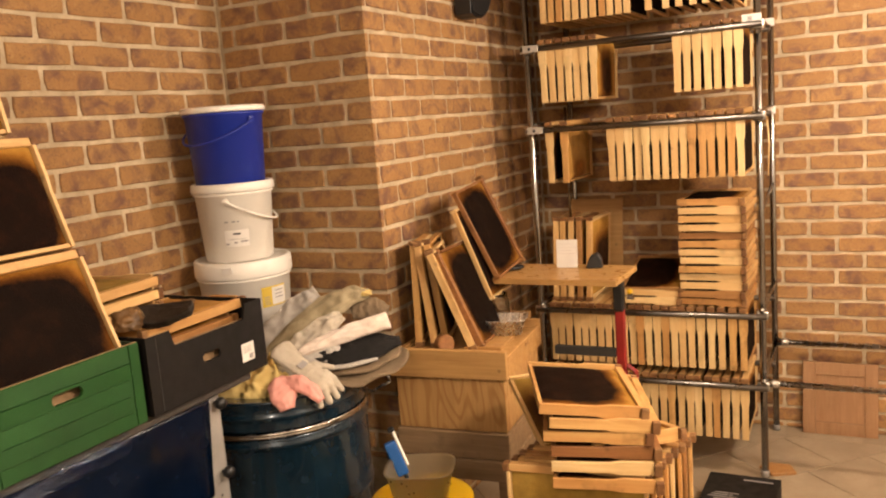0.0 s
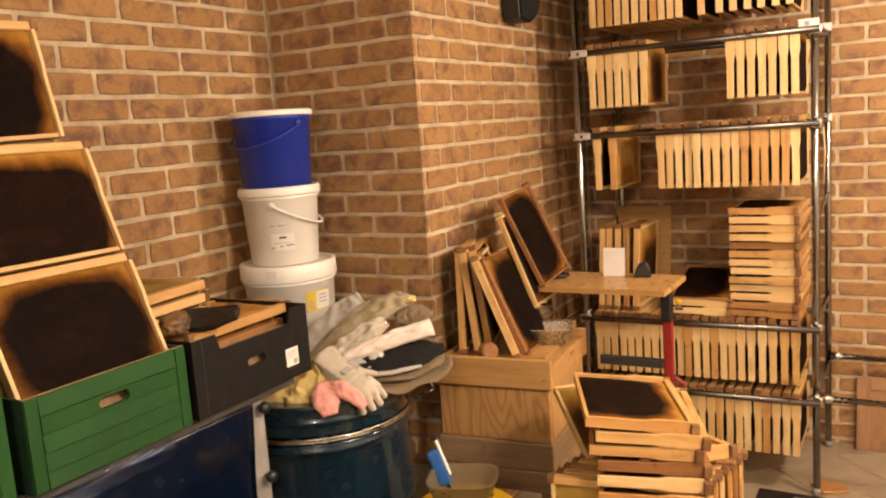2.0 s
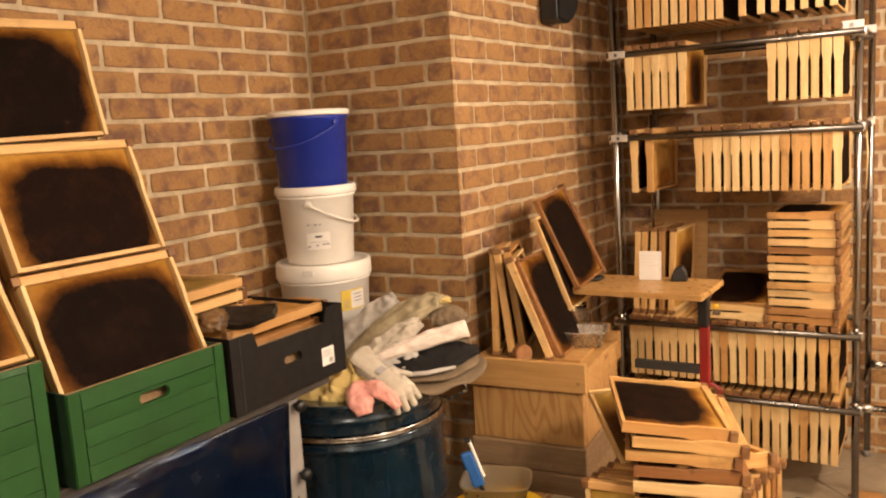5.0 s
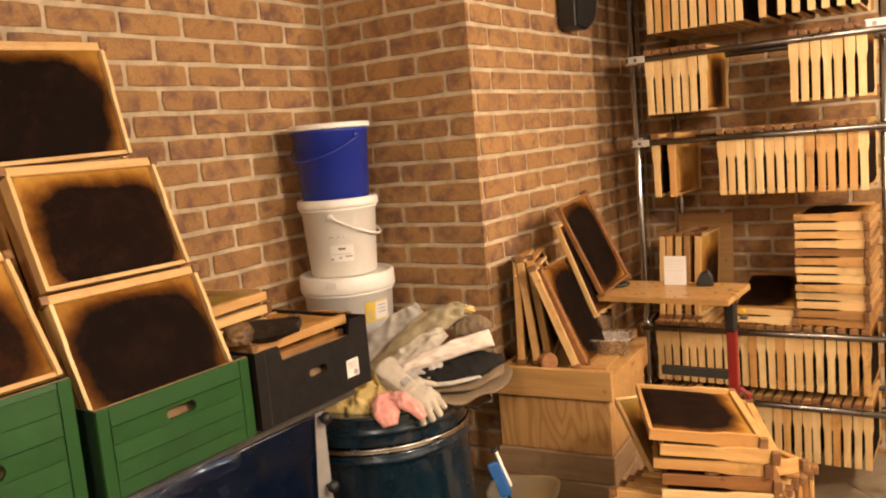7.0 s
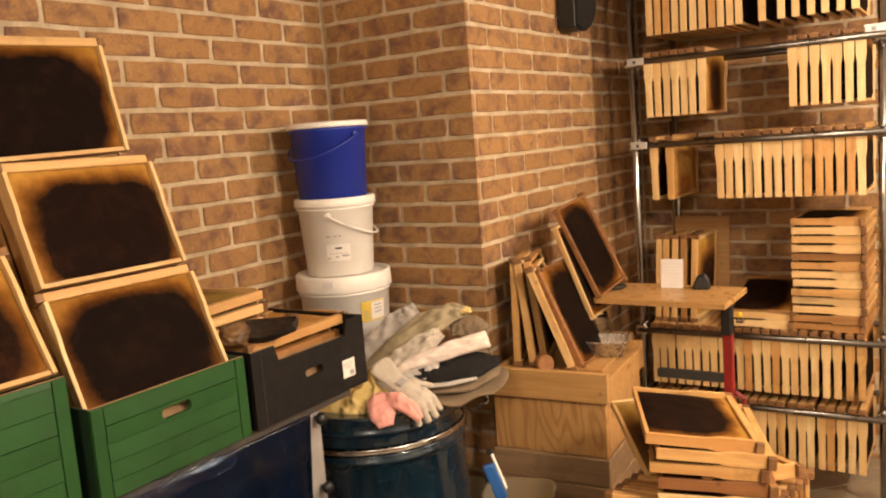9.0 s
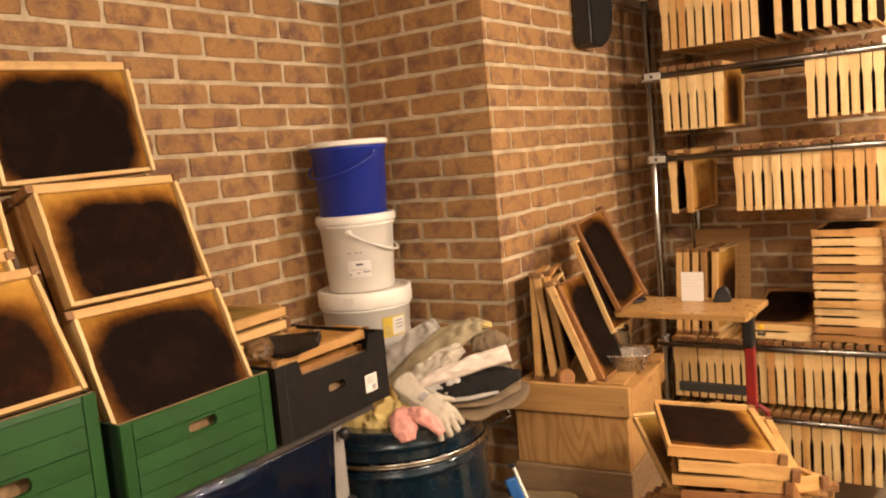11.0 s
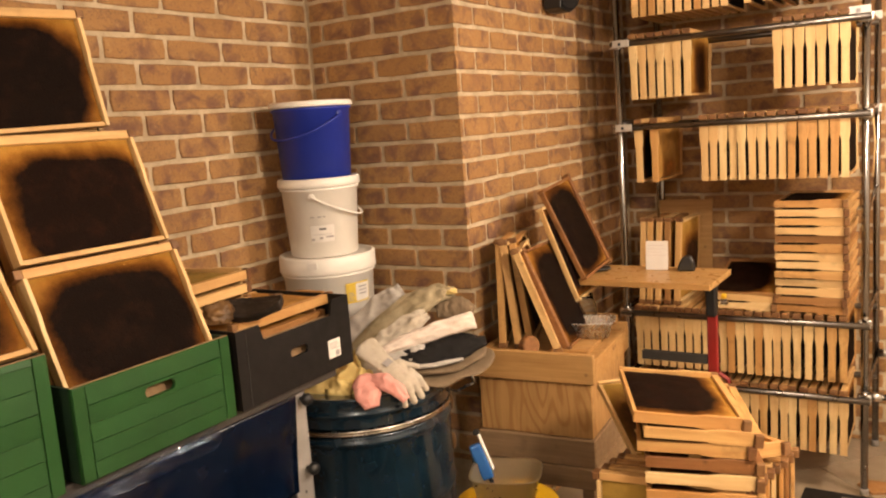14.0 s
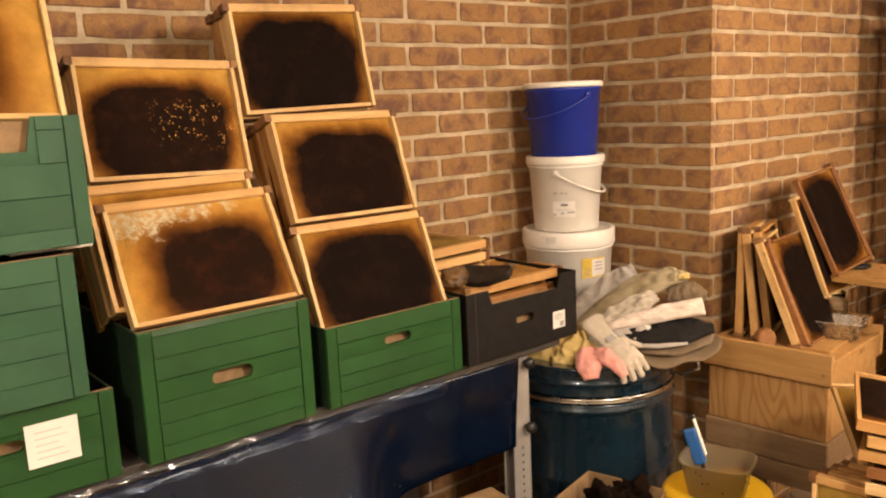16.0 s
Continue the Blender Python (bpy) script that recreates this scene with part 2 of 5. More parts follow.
DRUM_BLUE = plain_material("drum_enamel", (0.009, 0.030, 0.052), 0.22, 0.30, 0.35, 7, 0.03, coat=0.6)
GREY_BAR = plain_material("dark_grey_steel", (0.045, 0.045, 0.042), 0.5, 0.2, 0.2, 12, 0.1)
BLACK = plain_material("black_plastic", (0.010, 0.010, 0.010), 0.45, 0, 0.2, 12, 0.1)
BLUE_PLASTIC = plain_material("blue_plastic", (0.015, 0.034, 0.32), 0.38, 0, 0.12, 5, 0.04)
WHITE_PLASTIC = plain_material("white_plastic", (0.88, 0.85, 0.78), 0.38, 0, 0.08, 7, 0.04)
YELLOW_PLASTIC = plain_material("yellow_plastic", (0.72, 0.44, 0.012), 0.4, 0, 0.1, 8, 0.04)
PAPER = plain_material("paper", (0.74, 0.71, 0.66), 0.8, 0, 0.06, 10, 0.1)
GREY_TAPE = plain_material("grey_tape", (0.46, 0.42, 0.36), 0.5, 0, 0.15, 20, 0.1)
INK = plain_material("ink", (0.03, 0.03, 0.035), 0.8, 0, 0.1, 10, 0.05)
GREY_INK = plain_material("grey_ink", (0.33, 0.31, 0.30), 0.8, 0, 0.1, 10, 0.05)
FAINT_INK = plain_material("faint_ink", (0.58, 0.52, 0.49), 0.8, 0, 0.1, 10, 0.05)
YELLOW_INK = plain_material("yellow_label", (0.70, 0.50, 0.06), 0.6, 0, 0.1, 10, 0.05)
RED = plain_material("red_enamel", (0.26, 0.016, 0.014), 0.4, 0, 0.2, 12, 0.1)
TARP = plain_material("blue_sheet", (0.0015, 0.0062, 0.0205), 0.20, 0, 0.35, 4, 0.03, own=False)
TARP.node_tree.nodes["Principled BSDF"].inputs["Specular IOR Level"].default_value = 0.32
PLASTER = plain_material("plaster", (0.72, 0.68, 0.60), 0.9, 0, 0.08, 3, 0.2, own=False)
TILE, GROUT = tile_material(), plain_material("grout", (0.22, 0.17, 0.11), 0.9, 0, 0.2, 20, 0.3, own=False)
ALU = plain_material("foil", (0.86, 0.85, 0.83), 0.26, 0.88, 0.08, 30, 0.8, fine=60)
LIGHT_BLUE = plain_material("sky_blue_plastic", (0.014, 0.10, 0.34), 0.35, 0, 0.1, 12, 0.05)
CREAM = cloth_material("cream_leather", (0.74, 0.57, 0.23), (0.56, 0.40, 0.14), 0.5)
PINK = cloth_material("pink_rubber", (0.76, 0.36, 0.31), (0.74, 0.34, 0.29), 0.3)
KNIT = cloth_material("knit_cotton", (0.50, 0.445, 0.36), (0.37, 0.31, 0.23), 0.6)
GREY_CLOTH = cloth_material("grey_cotton", (0.47, 0.44, 0.40), (0.24, 0.205, 0.16))
DIRTY_LEATHER = cloth_material("dirty_leather", (0.36, 0.30, 0.19), (0.16, 0.12, 0.06))
PALE_CLOTH = cloth_material("pale_cotton", (0.76, 0.66, 0.58), (0.5, 0.38, 0.28), 0.4)
BROWN_FELT = cloth_material("brown_canvas", (0.20, 0.145, 0.09), (0.11, 0.075, 0.045))
VEIL = cloth_material("black_veil", (0.012, 0.011, 0.011), (0.02, 0.017, 0.014), 0.5)
CHARRED = plain_material("charred_comb", (0.016, 0.0095, 0.0055), 0.55, 0, 0.5, 30, 0.9, fine=80)
PROP_LUMP = plain_material("propolis", (0.17, 0.085, 0.025), 0.55, 0, 0.5, 25, 0.9, fine=70)
TUB = clear_material("cloudy_plastic", (0.78, 0.68, 0.48), 0.28, 0.93)
FILM = clear_material("clear_film", (0.55, 0.70, 0.95), 0.07)
GLASS = clear_material("glass", (0.93, 0.95, 0.93), 0.02)
HONEY_DIRT = plain_material("honey_dirt", (0.10, 0.055, 0.015), 0.4, 0, 0.4, 25, 0.5)


# ---------- mesh helpers ----------
def mesh_of(bm, name, material, smooth=False):
    me = bpy.data.meshes.new(name)
    bm.normal_update()
    bm.to_mesh(me)
    bm.free()
    for m in material if isinstance(material, (list, tuple)) else [material]:
        me.materials.append(m)
    if smooth:
        for p in me.polygons:
            p.use_smooth = True
    return me


def part(name, bm, material, parent, label="", smooth=False):
    ob = new(name, mesh_of(bm, name, material, smooth))
    ob.parent = parent
    return tagged(ob, label)


def thing(name, label, category, m=None, group="", kind=""):
    ob = new(name)
    ob.empty_display_size = 0.05
    if m is not None:
        ob.matrix_basis = m
    return tagged(ob, label, category, group, kind)


def mesh_thing(name, bm, material, label, category, m=None, group="", kind="", smooth=False):
    ob = new(name, mesh_of(bm, name, material, smooth))
    if m is not None:
        ob.matrix_basis = m
    return tagged(ob, label, category, group, kind)


def box(lo, hi, bevel=0.0, bm=None, m=None, segs=1):
    own = bm is None
    bm = bm or bmesh.new()
    c = [(a + b) / 2 for a, b in zip(lo, hi)]
    s = [max(1e-4, b - a) for a, b in zip(lo, hi)]
    mat = Matrix.Translation(c) @ Matrix.Diagonal((*s, 1))
    made = bmesh.ops.create_cube(bm, size=1.0, matrix=(m @ mat) if m is not None else mat)
    if bevel:
        edges = list({e for v in made["verts"] for e in v.link_edges})
        bmesh.ops.bevel(bm, geom=edges, offset=min(bevel, min(s) * 0.45), segments=segs, affect="EDGES", profile=0.6)
    return bm


def lathe(profile, segs=40, bm=None, m=None, close=False):
    """Turns (radius, z) pairs round the z axis."""
    bm = bm or bmesh.new()
    rings = []
    for r, z in profile:
        ring = []
        for i in range(segs):
            a = 2 * math.pi * i / segs
            p = Vector((r * math.cos(a), r * math.sin(a), z))
            ring.append(bm.verts.new(m @ p if m is not None else p))
        rings.append(ring)
    for a, b in zip(rings, rings[1:] + ([rings[0]] if close else [])):
        for i in range(segs):
            j = (i + 1) % segs
            bm.faces.new((a[i], a[j], b[j], b[i]))
    if not close:
        bm.faces.new(list(reversed(rings[0])))
        bm.faces.new(rings[-1])
    return bm


def tube(points, radius, segs=8, bm=None, ends=True):
    """A round bar along points."""
    bm = bm or bmesh.new()
    pts = [Vector(p) for p in points]
    rings = []
    for i, p in enumerate(pts):
        d = (pts[min(i + 1, len(pts) - 1)] - pts[max(i - 1, 0)]).normalized()
        side = d.cross(Vector((0, 0, 1)) if abs(d.z) < 0.9 else Vector((1, 0, 0))).normalized()
        up = side.cross(d)
        r = radius[i] if isinstance(radius, (list, tuple)) else radius
        rings.append([bm.verts.new(p + r * (math.cos(2 * math.pi * k / segs) * side + math.sin(2 * math.pi * k / segs) * up)) for k in range(segs)])
    for a, b in zip(rings, rings[1:]):
        for k in range(segs):
            bm.faces.new((a[k], a[(k + 1) % segs], b[(k + 1) % segs], b[k]))
    if ends:
        bm.faces.new(list(reversed(rings[0])))
        bm.faces.new(rings[-1])
    return bm


def prism(outline, lo, hi, axis="y", bm=None, bevel=0.0):
    """An outline of (u, w) pairs drawn out along an axis from lo to hi."""
    bm = bm or bmesh.new()

    def at(u, w, d):
        return {"y": (u, d, w), "x": (d, u, w), "z": (u, w, d)}[axis]

    a = [bm.verts.new(at(u, w, lo)) for u, w in outline]
    b = [bm.verts.new(at(u, w, hi)) for u, w in outline]
    bm.faces.new(a)
    bm.faces.new(list(reversed(b)))
    k = len(a)
    for i in range(k):
        bm.faces.new((a[i], b[i], b[(i + 1) % k], a[(i + 1) % k]))
    bmesh.ops.recalc_face_normals(bm, faces=bm.faces)
    if bevel:
        bmesh.ops.bevel(bm, geom=list(bm.edges), offset=bevel, segments=1, affect="EDGES")
    return bm


def basis(origin, x, z):
    """A pose with the given local x axis and z axis."""
    x, z = Vector(x).normalized(), Vector(z)
    z = (z - x * z.dot(x)).normalized()
    y = z.cross(x)
    m = Matrix((x, y, z)).transposed().to_4x4()
    m.translation = Vector(origin)
    return m


def ring_handle(width, drop, radius, bm=None, seg=18):
    return tube([(width / 2 * math.cos(math.pi * i / seg), 0, -drop * math.sin(math.pi * i / seg)) for i in range(seg + 1)], radius, 8, bm)


# ---------- the room ----------
XA, XC, YB, YD, TOP = -2.237, -1.603, 2.46, 4.117, 2.25
XE, YS = 2.3, -2.6
COURSE, MODULE, JOINT, LINE = 0.076, 0.2295, 0.0136, 2.002

wall_west = mesh_thing("wall_west", box((XA - 0.2, YS - 0.2, -0.1), (XA - 0.007, YB + 0.2, TOP)), MORTAR, "brick-clad wall with pale sand mortar joints", "wall", kind="structure")
pillar = mesh_thing("wall_pillar", box((XA - 0.006, YB + 0.007, -0.1), (XC - 0.007, YD + 0.2, TOP)), MORTAR, "brick-clad pillar standing out from the corner", "wall", kind="structure")
wall_north = mesh_thing("wall_north", box((XC - 0.006, YD + 0.007, -0.1), (XE + 0.2, YD + 0.2, TOP)), MORTAR, "brick-clad wall behind the pipe rack", "wall", kind="structure")
mesh_thing("wall_east", box((XE, YS - 0.2, -0.1), (XE + 0.2, YD + 0.006, TOP)), PLASTER, "plain pale plastered wall", "wall", kind="structure")
mesh_thing("wall_south", box((XA - 0.006, YS - 0.2, -0.1), (XE - 0.001, YS, TOP)), PLASTER, "plain pale plastered wall", "wall", kind="structure")
mesh_thing("ceiling", box((XA - 0.2, YS - 0.2, TOP + 0.001), (XE + 0.2, YD + 0.2, TOP + 0.15)), PLASTER, "flat white painted ceiling", "ceiling", kind="structure")
floor = mesh_thing("floor", box((XA - 0.2, YS - 0.2, -0.25), (XE + 0.2, YD + 0.2, -0.006)), GROUT, "beige stone-look floor tiles with thin joints", "floor", kind="structure")

mesh_thing("trim", box((XA + 0.001, YS + 0.001, TOP - 0.024), (XA + 0.013, YB - 0.001, TOP), 0.003), PLASTER, "white plaster strip under the ceiling", "trim", kind="structure")

# ---------- hive frames ----------
W, H, BAR = 0.36, 0.27, 0.02


def side_bar_bm(side):
    """A tapered spacer bar: broad at the top, narrow below, seen on its edge as a shouldered slat."""
    a, b = 0.01795, 0.0134
    outline = [(-a, H - BAR), (a, H - BAR), (a, H - 0.100), (b, H - 0.128), (b, 0.0), (-b, 0.0), (-b, H - 0.128), (-a, H - 0.100)]
    x0, x1 = (-W / 2, -W / 2 + 0.009) if side < 0 else (W / 2 - 0.009, W / 2)
    return prism([(v, w) for v, w in outline], x0, x1, "x", bevel=0.0008)


def frame_meshes(pine, long, comb):
    top = box((-W / 2 + 0.006, -0.0125, H - BAR), (W / 2 - 0.006, 0.0125, H), 0.0015)
    bottom = box((-W / 2 + 0.0095, -0.009, 0.0), (W / 2 - 0.0095, 0.009, 0.010), 0.001)
    bm = bmesh.new()
    nx, nz = 18, 13
    for face in (-1, 1):
        grid = []
        for j in range(nz + 1):
            for i in range(nx + 1):
                u, w = i / nx, j / nz
                x, z = (u - 0.5) * (W - 0.021), 0.012 + w * (H - BAR - 0.0125)
                edge = min(u, 1 - u, w, 1 - w)
                t = 0.0105 * min(1, 0.35 + edge * 9) + 0.0022 * noise.noise((x * 22, face * 3.1, z * 22))
                grid.append(bm.verts.new((x, face * t, z)))
        for j in range(nz):
            for i in range(nx):
                q = [grid[j * (nx + 1) + i], grid[j * (nx + 1) + i + 1], grid[(j + 1) * (nx + 1) + i + 1], grid[(j + 1) * (nx + 1) + i]]
                bm.faces.new(q if face < 0 else list(reversed(q)))
    return top, bottom, bm


FRAME_KINDS = {}
FRAME_LABELS = {
    "dark": (PINE, PINE_LONG, COMB_DARK, "pine hive frame holding dark brown wax comb"),
    "black": (PINE, PINE_LONG, COMB_BLACK, "pine hive frame filled with nearly black old comb"),
    "nest": (PINE, PINE_LONG, COMB_NEST, "pine hive frame with brown comb and whitish capped cells"),
    "crumb": (PINE, PINE_LONG, COMB_CRUMB, "pine hive frame with dark comb and yellow pollen cells"),
    "pale": (PINE, PINE_LONG, COMB_PALE, "pine hive frame with pale ochre wax comb"),
    "amber": (PINE_AMBER, PINE_AMBER_LONG, COMB_DARK, "amber stained pine hive frame with dark comb"),
    "brown": (PINE, PINE_LONG, COMB_BROWN, "pine hive frame with ochre comb, brown in the middle"),
    "ochre": (PINE_AMBER, PINE_AMBER_LONG, COMB_OCHRE, "amber stained pine hive frame with orange-brown wax"),
    "old": (PINE_OLD, PINE_OLD_LONG, COMB_DARK, "brown stained hive frame with dark wax comb"),
    "stained": (PROPOLIS, PROPOLIS, COMB_BLACK, "dark propolis-stained hive frame with black comb"),
}


def hive_frame(kind, m, group, label=""):
    if kind not in FRAME_KINDS:
        pine, long, comb, text = FRAME_LABELS[kind]
        top, bottom, wax = frame_meshes(pine, long, comb)
        ob = thing("hive_frame", text, "hive frame", m)
        part("top_bar", top, long, ob)
        for side in (-1, 1):
            x0, x1 = sorted((side * (W / 2 - 0.0055), side * (W / 2 + 0.012)))
            part("lug", box((x0, -0.0155, H - BAR + 0.001), (x1, 0.0155, H + 0.0005), 0.003, segs=2), LUG_WOOD, ob, "propolis-stained bar end")
        part("bottom_bar", bottom, long, ob)
        for side in (-1, 1):
            part("side_bar", side_bar_bm(side), pine, ob)
        part("wax_comb", wax, comb, ob, "dark wax comb" if kind not in ("pale", "ochre") else "ochre wax comb", smooth=True)
        FRAME_KINDS[kind] = ob
    else:
        ob = copy_thing(FRAME_KINDS[kind], m)
    return tagged(ob, label or FRAME_LABELS[kind][3], "hive frame", group)


# ---------- the pipe rack with hanging frames ----------
RXL, RXR, RYF, RYB = -1.405, -0.455, 3.485, 4.06
RAIL_Y = 3.470
rack = thing("pipe_rack", "chromed pipe rack with clamp joints, hung with hive frames", "rack", pose((RXL + RXR) / 2, 3.77, 0))


def on_rack(name, bm, material, label="", smooth=True):
    ob = part(name, bm, material, rack, label, smooth)
    ob.matrix_parent_inverse = rack.matrix_basis.inverted()
    return ob


for px, py in ((RXL, RYF), (RXR, RYF + 0.03), (RXL, RYB), (RXR, RYB)):
    on_rack("pole", tube([(px, py, 0.03), (px, py, TOP - 0.01)], 0.0145, 14), CHROME)
    on_rack("foot_cap", lathe([(0.010, 0.0), (0.0168, 0.002), (0.0168, 0.026), (0.0150, 0.030)], 14, m=pose(px, py, 0)), GREY_PAINT, "grey foot cap")
ROWS_Z = {"top": 1.980, "upper": 1.641, "middle": 1.288, "low": 0.474, "bottom": 0.170}
for z in ROWS_Z.values():
    rail = z + H - BAR - 0.0125
    for y in (RAIL_Y, RAIL_Y + W - 0.01):
        on_rack("rail", tube([(RXL - 0.02, y, rail), (RXR + 0.02, y, rail)], 0.0125, 12), RAIL_SHADED, "chromed pipe rail, shade darkened into its colour")
    for px in (RXL, RXR):
        py = RYF + (0.03 if px == RXR else 0)
        on_rack("clamp", box((px - 0.026, py - 0.024, rail - 0.019), (px + 0.026, py + 0.020, rail + 0.019), 0.006, segs=2), STEEL, "bright metal pipe clamp")
        if px == RXL and 1.2 < z < 1.7:
            on_rack("tape_tag", box((px - 0.010, py - 0.031, rail - 0.014), (px + 0.062, py - 0.0255, rail + 0.016), 0.002), GREY_TAPE, "greyish tape tag", False)
            on_rack("tag_print", box((px + 0.016, py - 0.0325, rail - 0.006), (px + 0.028, py - 0.0312, rail + 0.006)), INK, "small dark print", False)
        on_rack("side_rail", tube([(px, RYF, rail + 0.02), (px, RYB, rail + 0.02)], 0.011, 10), CHROME)
on_rack("tie_rod", tube([(RXR, RYF + 0.03, 1.13), (RXR, RYB, 1.20)], 0.008, 8), CHROME)
on_rack("hanging_rod", tube([(-1.29, 3.62, 1.10), (-1.29, 3.62, 1.62)], 0.006, 8), CHROME)
for py, z in ((RYF + 0.015, 1.902), (RYB, 1.923), (RYB, 1.535)):
    tag = on_rack("tape_tag", box((RXR - 0.058 if py < 4 else RXR - 0.04, py - 0.022, z - 0.017), (RXR + 0.018, py - 0.0165, z + 0.017), 0.002), PAPER, "white tape tag", False)
    if z > 1.85:
        on_rack("tag_print", box((RXR - 0.032, py - 0.0235, z - 0.008), (RXR - 0.016, py - 0.0222, z + 0.008)), GREY_INK, "small grey print", False)

on_rack("hanging_strip", tube([(RXR + 0.004, 3.80, 1.50), (RXR + 0.010, 3.80, 1.40), (RXR + 0.004, 3.80, 1.26)], 0.004, 6), PINE, "thin pale strip hanging")
random.seed(4)


def hang(row, x, kind="dark", lean=0.0):
    m = basis((x, RAIL_Y - 0.002 + W / 2 + 0.008 + random.uniform(-0.004, 0.004), ROWS_Z[row] + 0.0015), (random.uniform(-0.012, 0.012), 1, 0), (lean + random.uniform(-0.01, 0.01), 0, 1))
    hive_frame(kind, m, "frames hung in the rack")



def run_of(row, x0, x1, count, kinds=("dark", "dark", "old", "black")):
    for i in range(count):
        hang(row, x0 + (x1 - x0) * (i / max(1, count - 1)) + random.uniform(-0.0012, 0.0012), random.choice(kinds))


LIGHT = ("dark", "dark", "black", "dark", "amber")
run_of("top", -1.318, -0.955, 11, LIGHT)
for x in (-0.868, -0.800, -0.745, -0.690, -0.640, -0.590, -0.540):
    hang("top", x, "dark")
run_of("upper", -1.330, -1.1467, 6, LIGHT)
hang("upper", -1.110, "brown")
run_of("upper", -0.762, -0.522, 7, LIGHT)
hang("middle", -1.322, "dark")
hang("middle", -1.252, "ochre")
run_of("middle", -1.048, -0.522, 15, LIGHT)
run_of("low", -1.350, -0.700, 19, LIGHT)
run_of("low", -0.655, -0.528, 4, LIGHT)
run_of("bottom", -1.350, -0.528, 23, LIGHT)


# ---------- frames lying and standing on the rack ----------
def lie(m_origin, kind, turn=0.0, tip=0.0, roll=0.0, group="frames stacked flat", label=""):
    """A frame lying flat: its long side along the direction `turn`, its broad face up."""
    m = pose(*m_origin) @ pose(0, 0, 0, 0, 0, turn) @ pose(0, 0, 0, tip, roll, 0) @ pose(0, 0, 0, 90, 0, 0)
    return hive_frame(kind, m, group, label)


random.seed(8)
STACK_Z = ROWS_Z["low"] + H + 0.003
for i in range(13):
    lie((-0.776 + random.uniform(-0.006, 0.004), 3.66 + random.uniform(-0.01, 0.01), STACK_Z + 0.018 + i * 0.0352), random.choice(("dark", "amber", "amber", "dark", "old")), 90 + random.uniform(-1.5, 1.5), group="frames stacked on the rack")
for i in range(2):
    lie((-1.045 + 0.004 * i, 3.66, STACK_Z + 0.018 + i * 0.0352), "dark", 90 + i, group="frames stacked on the rack")
lie((-1.035, 3.66, STACK_Z + 0.100), "old", 90, 0, -13, group="frames stacked on the rack", label="stained frame propped aslant on two flat ones")
for i, (x, t) in enumerate(((-1.350, 0.05), (-1.312, 0.04), (-1.272, 0.05), (-1.225, 0.03), (-1.180, 0.05))):
    m = basis((x, 3.64, STACK_Z + 0.001), (0.03 * (i - 2), 1, 0), (t, 0, 1))
    hive_frame(("dark", "amber", "dark", "old", "brown")[i], m @ pose(0, 0, W / 2 + 0.012, 0, -90, 0) @ pose(0, 0, -H / 2), "frames standing on the rack")
sheet = mesh_thing("fibreboard_sheet", box((-0.17, -0.003, 0), (0.10, 0.003, 0.405), 0.001), BOX_WOOD, "brown fibreboard sheet standing against the wall", "board", pose(-1.255, 4.005, STACK_Z, -6, 0, 0))

# ---------- plank on a red clamp post ----------
mesh_thing("plank", box((-0.265, -0.145, 0), (0.245, 0.145, 0.022), 0.003, segs=2), PLANK, "varnished pine plank laid across as a small shelf", "plank", pose(-1.10, 2.905, 0.985, 0, 0, -1))
post = thing("clamp_post", "red and black clamping post carrying the plank", "clamp", pose(-0.90, 2.95, 0))
part("column", box((-0.018, -0.012, 0.02), (0.018, 0.012, 0.858), 0.004), RED, post)
part("head", box((-0.020, -0.020, 0.850), (0.018, 0.020, 0.984), 0.006), BLACK, post, "black clamp head")
part("crossbar", box((-0.262, -0.012, 0.672), (-0.0185, 0.010, 0.706), 0.003), GREY_BAR, post, "dark grey steel crossbar")
part("base_plate", box((-0.13, -0.10, 0.0), (0.10, 0.10, 0.02), 0.004), BLACK, post)
part("trigger", tube([(0.02, 0, 0.64), (0.05, 0, 0.62), (0.055, 0, 0.55), (0.035, 0, 0.50)], 0.009, 8), RED, post)
part("screw", tube([(0.03, 0.0, 0.905), (0.055, 0.0, 0.905)], 0.010, 10), STEEL, post, "bright steel screw")
part("knob", lathe([(0.004, 0), (0.010, 0.002), (0.010, 0.012), (0.004, 0.014)], 12, m=pose(0.045, -0.01, 0.93, 90, 0, 0)), YELLOW_PLASTIC, post, "small yellow knob")

card = thing("note_card", "white note card standing on the plank", "card", basis((-1.104, 2.975, 1.0085), (1, 0.05, 0), (0, 0.10, 1)))
part("sheet", box((-0.041, -0.0012, 0), (0.041, 0.0012, 0.108), 0.0004), PAPER, card)
for i in range(4):
    w = (0.030, 0.034, 0.026, 0.033, 0.028, 0.034, 0.018)[i]
    part("text_line", box((-0.034, -0.0019, 0.090 - i * 0.012), (-0.034 + 2 * w, -0.0014, 0.0912 - i * 0.012)), FAINT_INK, card)
bm = prism([(-0.030, 0.0), (0.034, 0.0), (0.030, 0.034), (0.016, 0.058), (-0.010, 0.050), (-0.024, 0.026)], -0.020, 0.020, "y", bevel=0.005)
mesh_thing("plastic_block", bm, BLACK, "small black plastic block standing on the plank", "block", pose(-1.00, 2.985, 1.0075, 0, 0, 12))
bm = lathe([(0.002, 0), (0.03, 0.001), (0.045, 0.008), (0.038, 0.016), (0.002, 0.018)], 16)
for v in bm.verts:
    v.co += 0.006 * noise.noise_vector(v.co * 25 + Vector((3, 1, 0)))
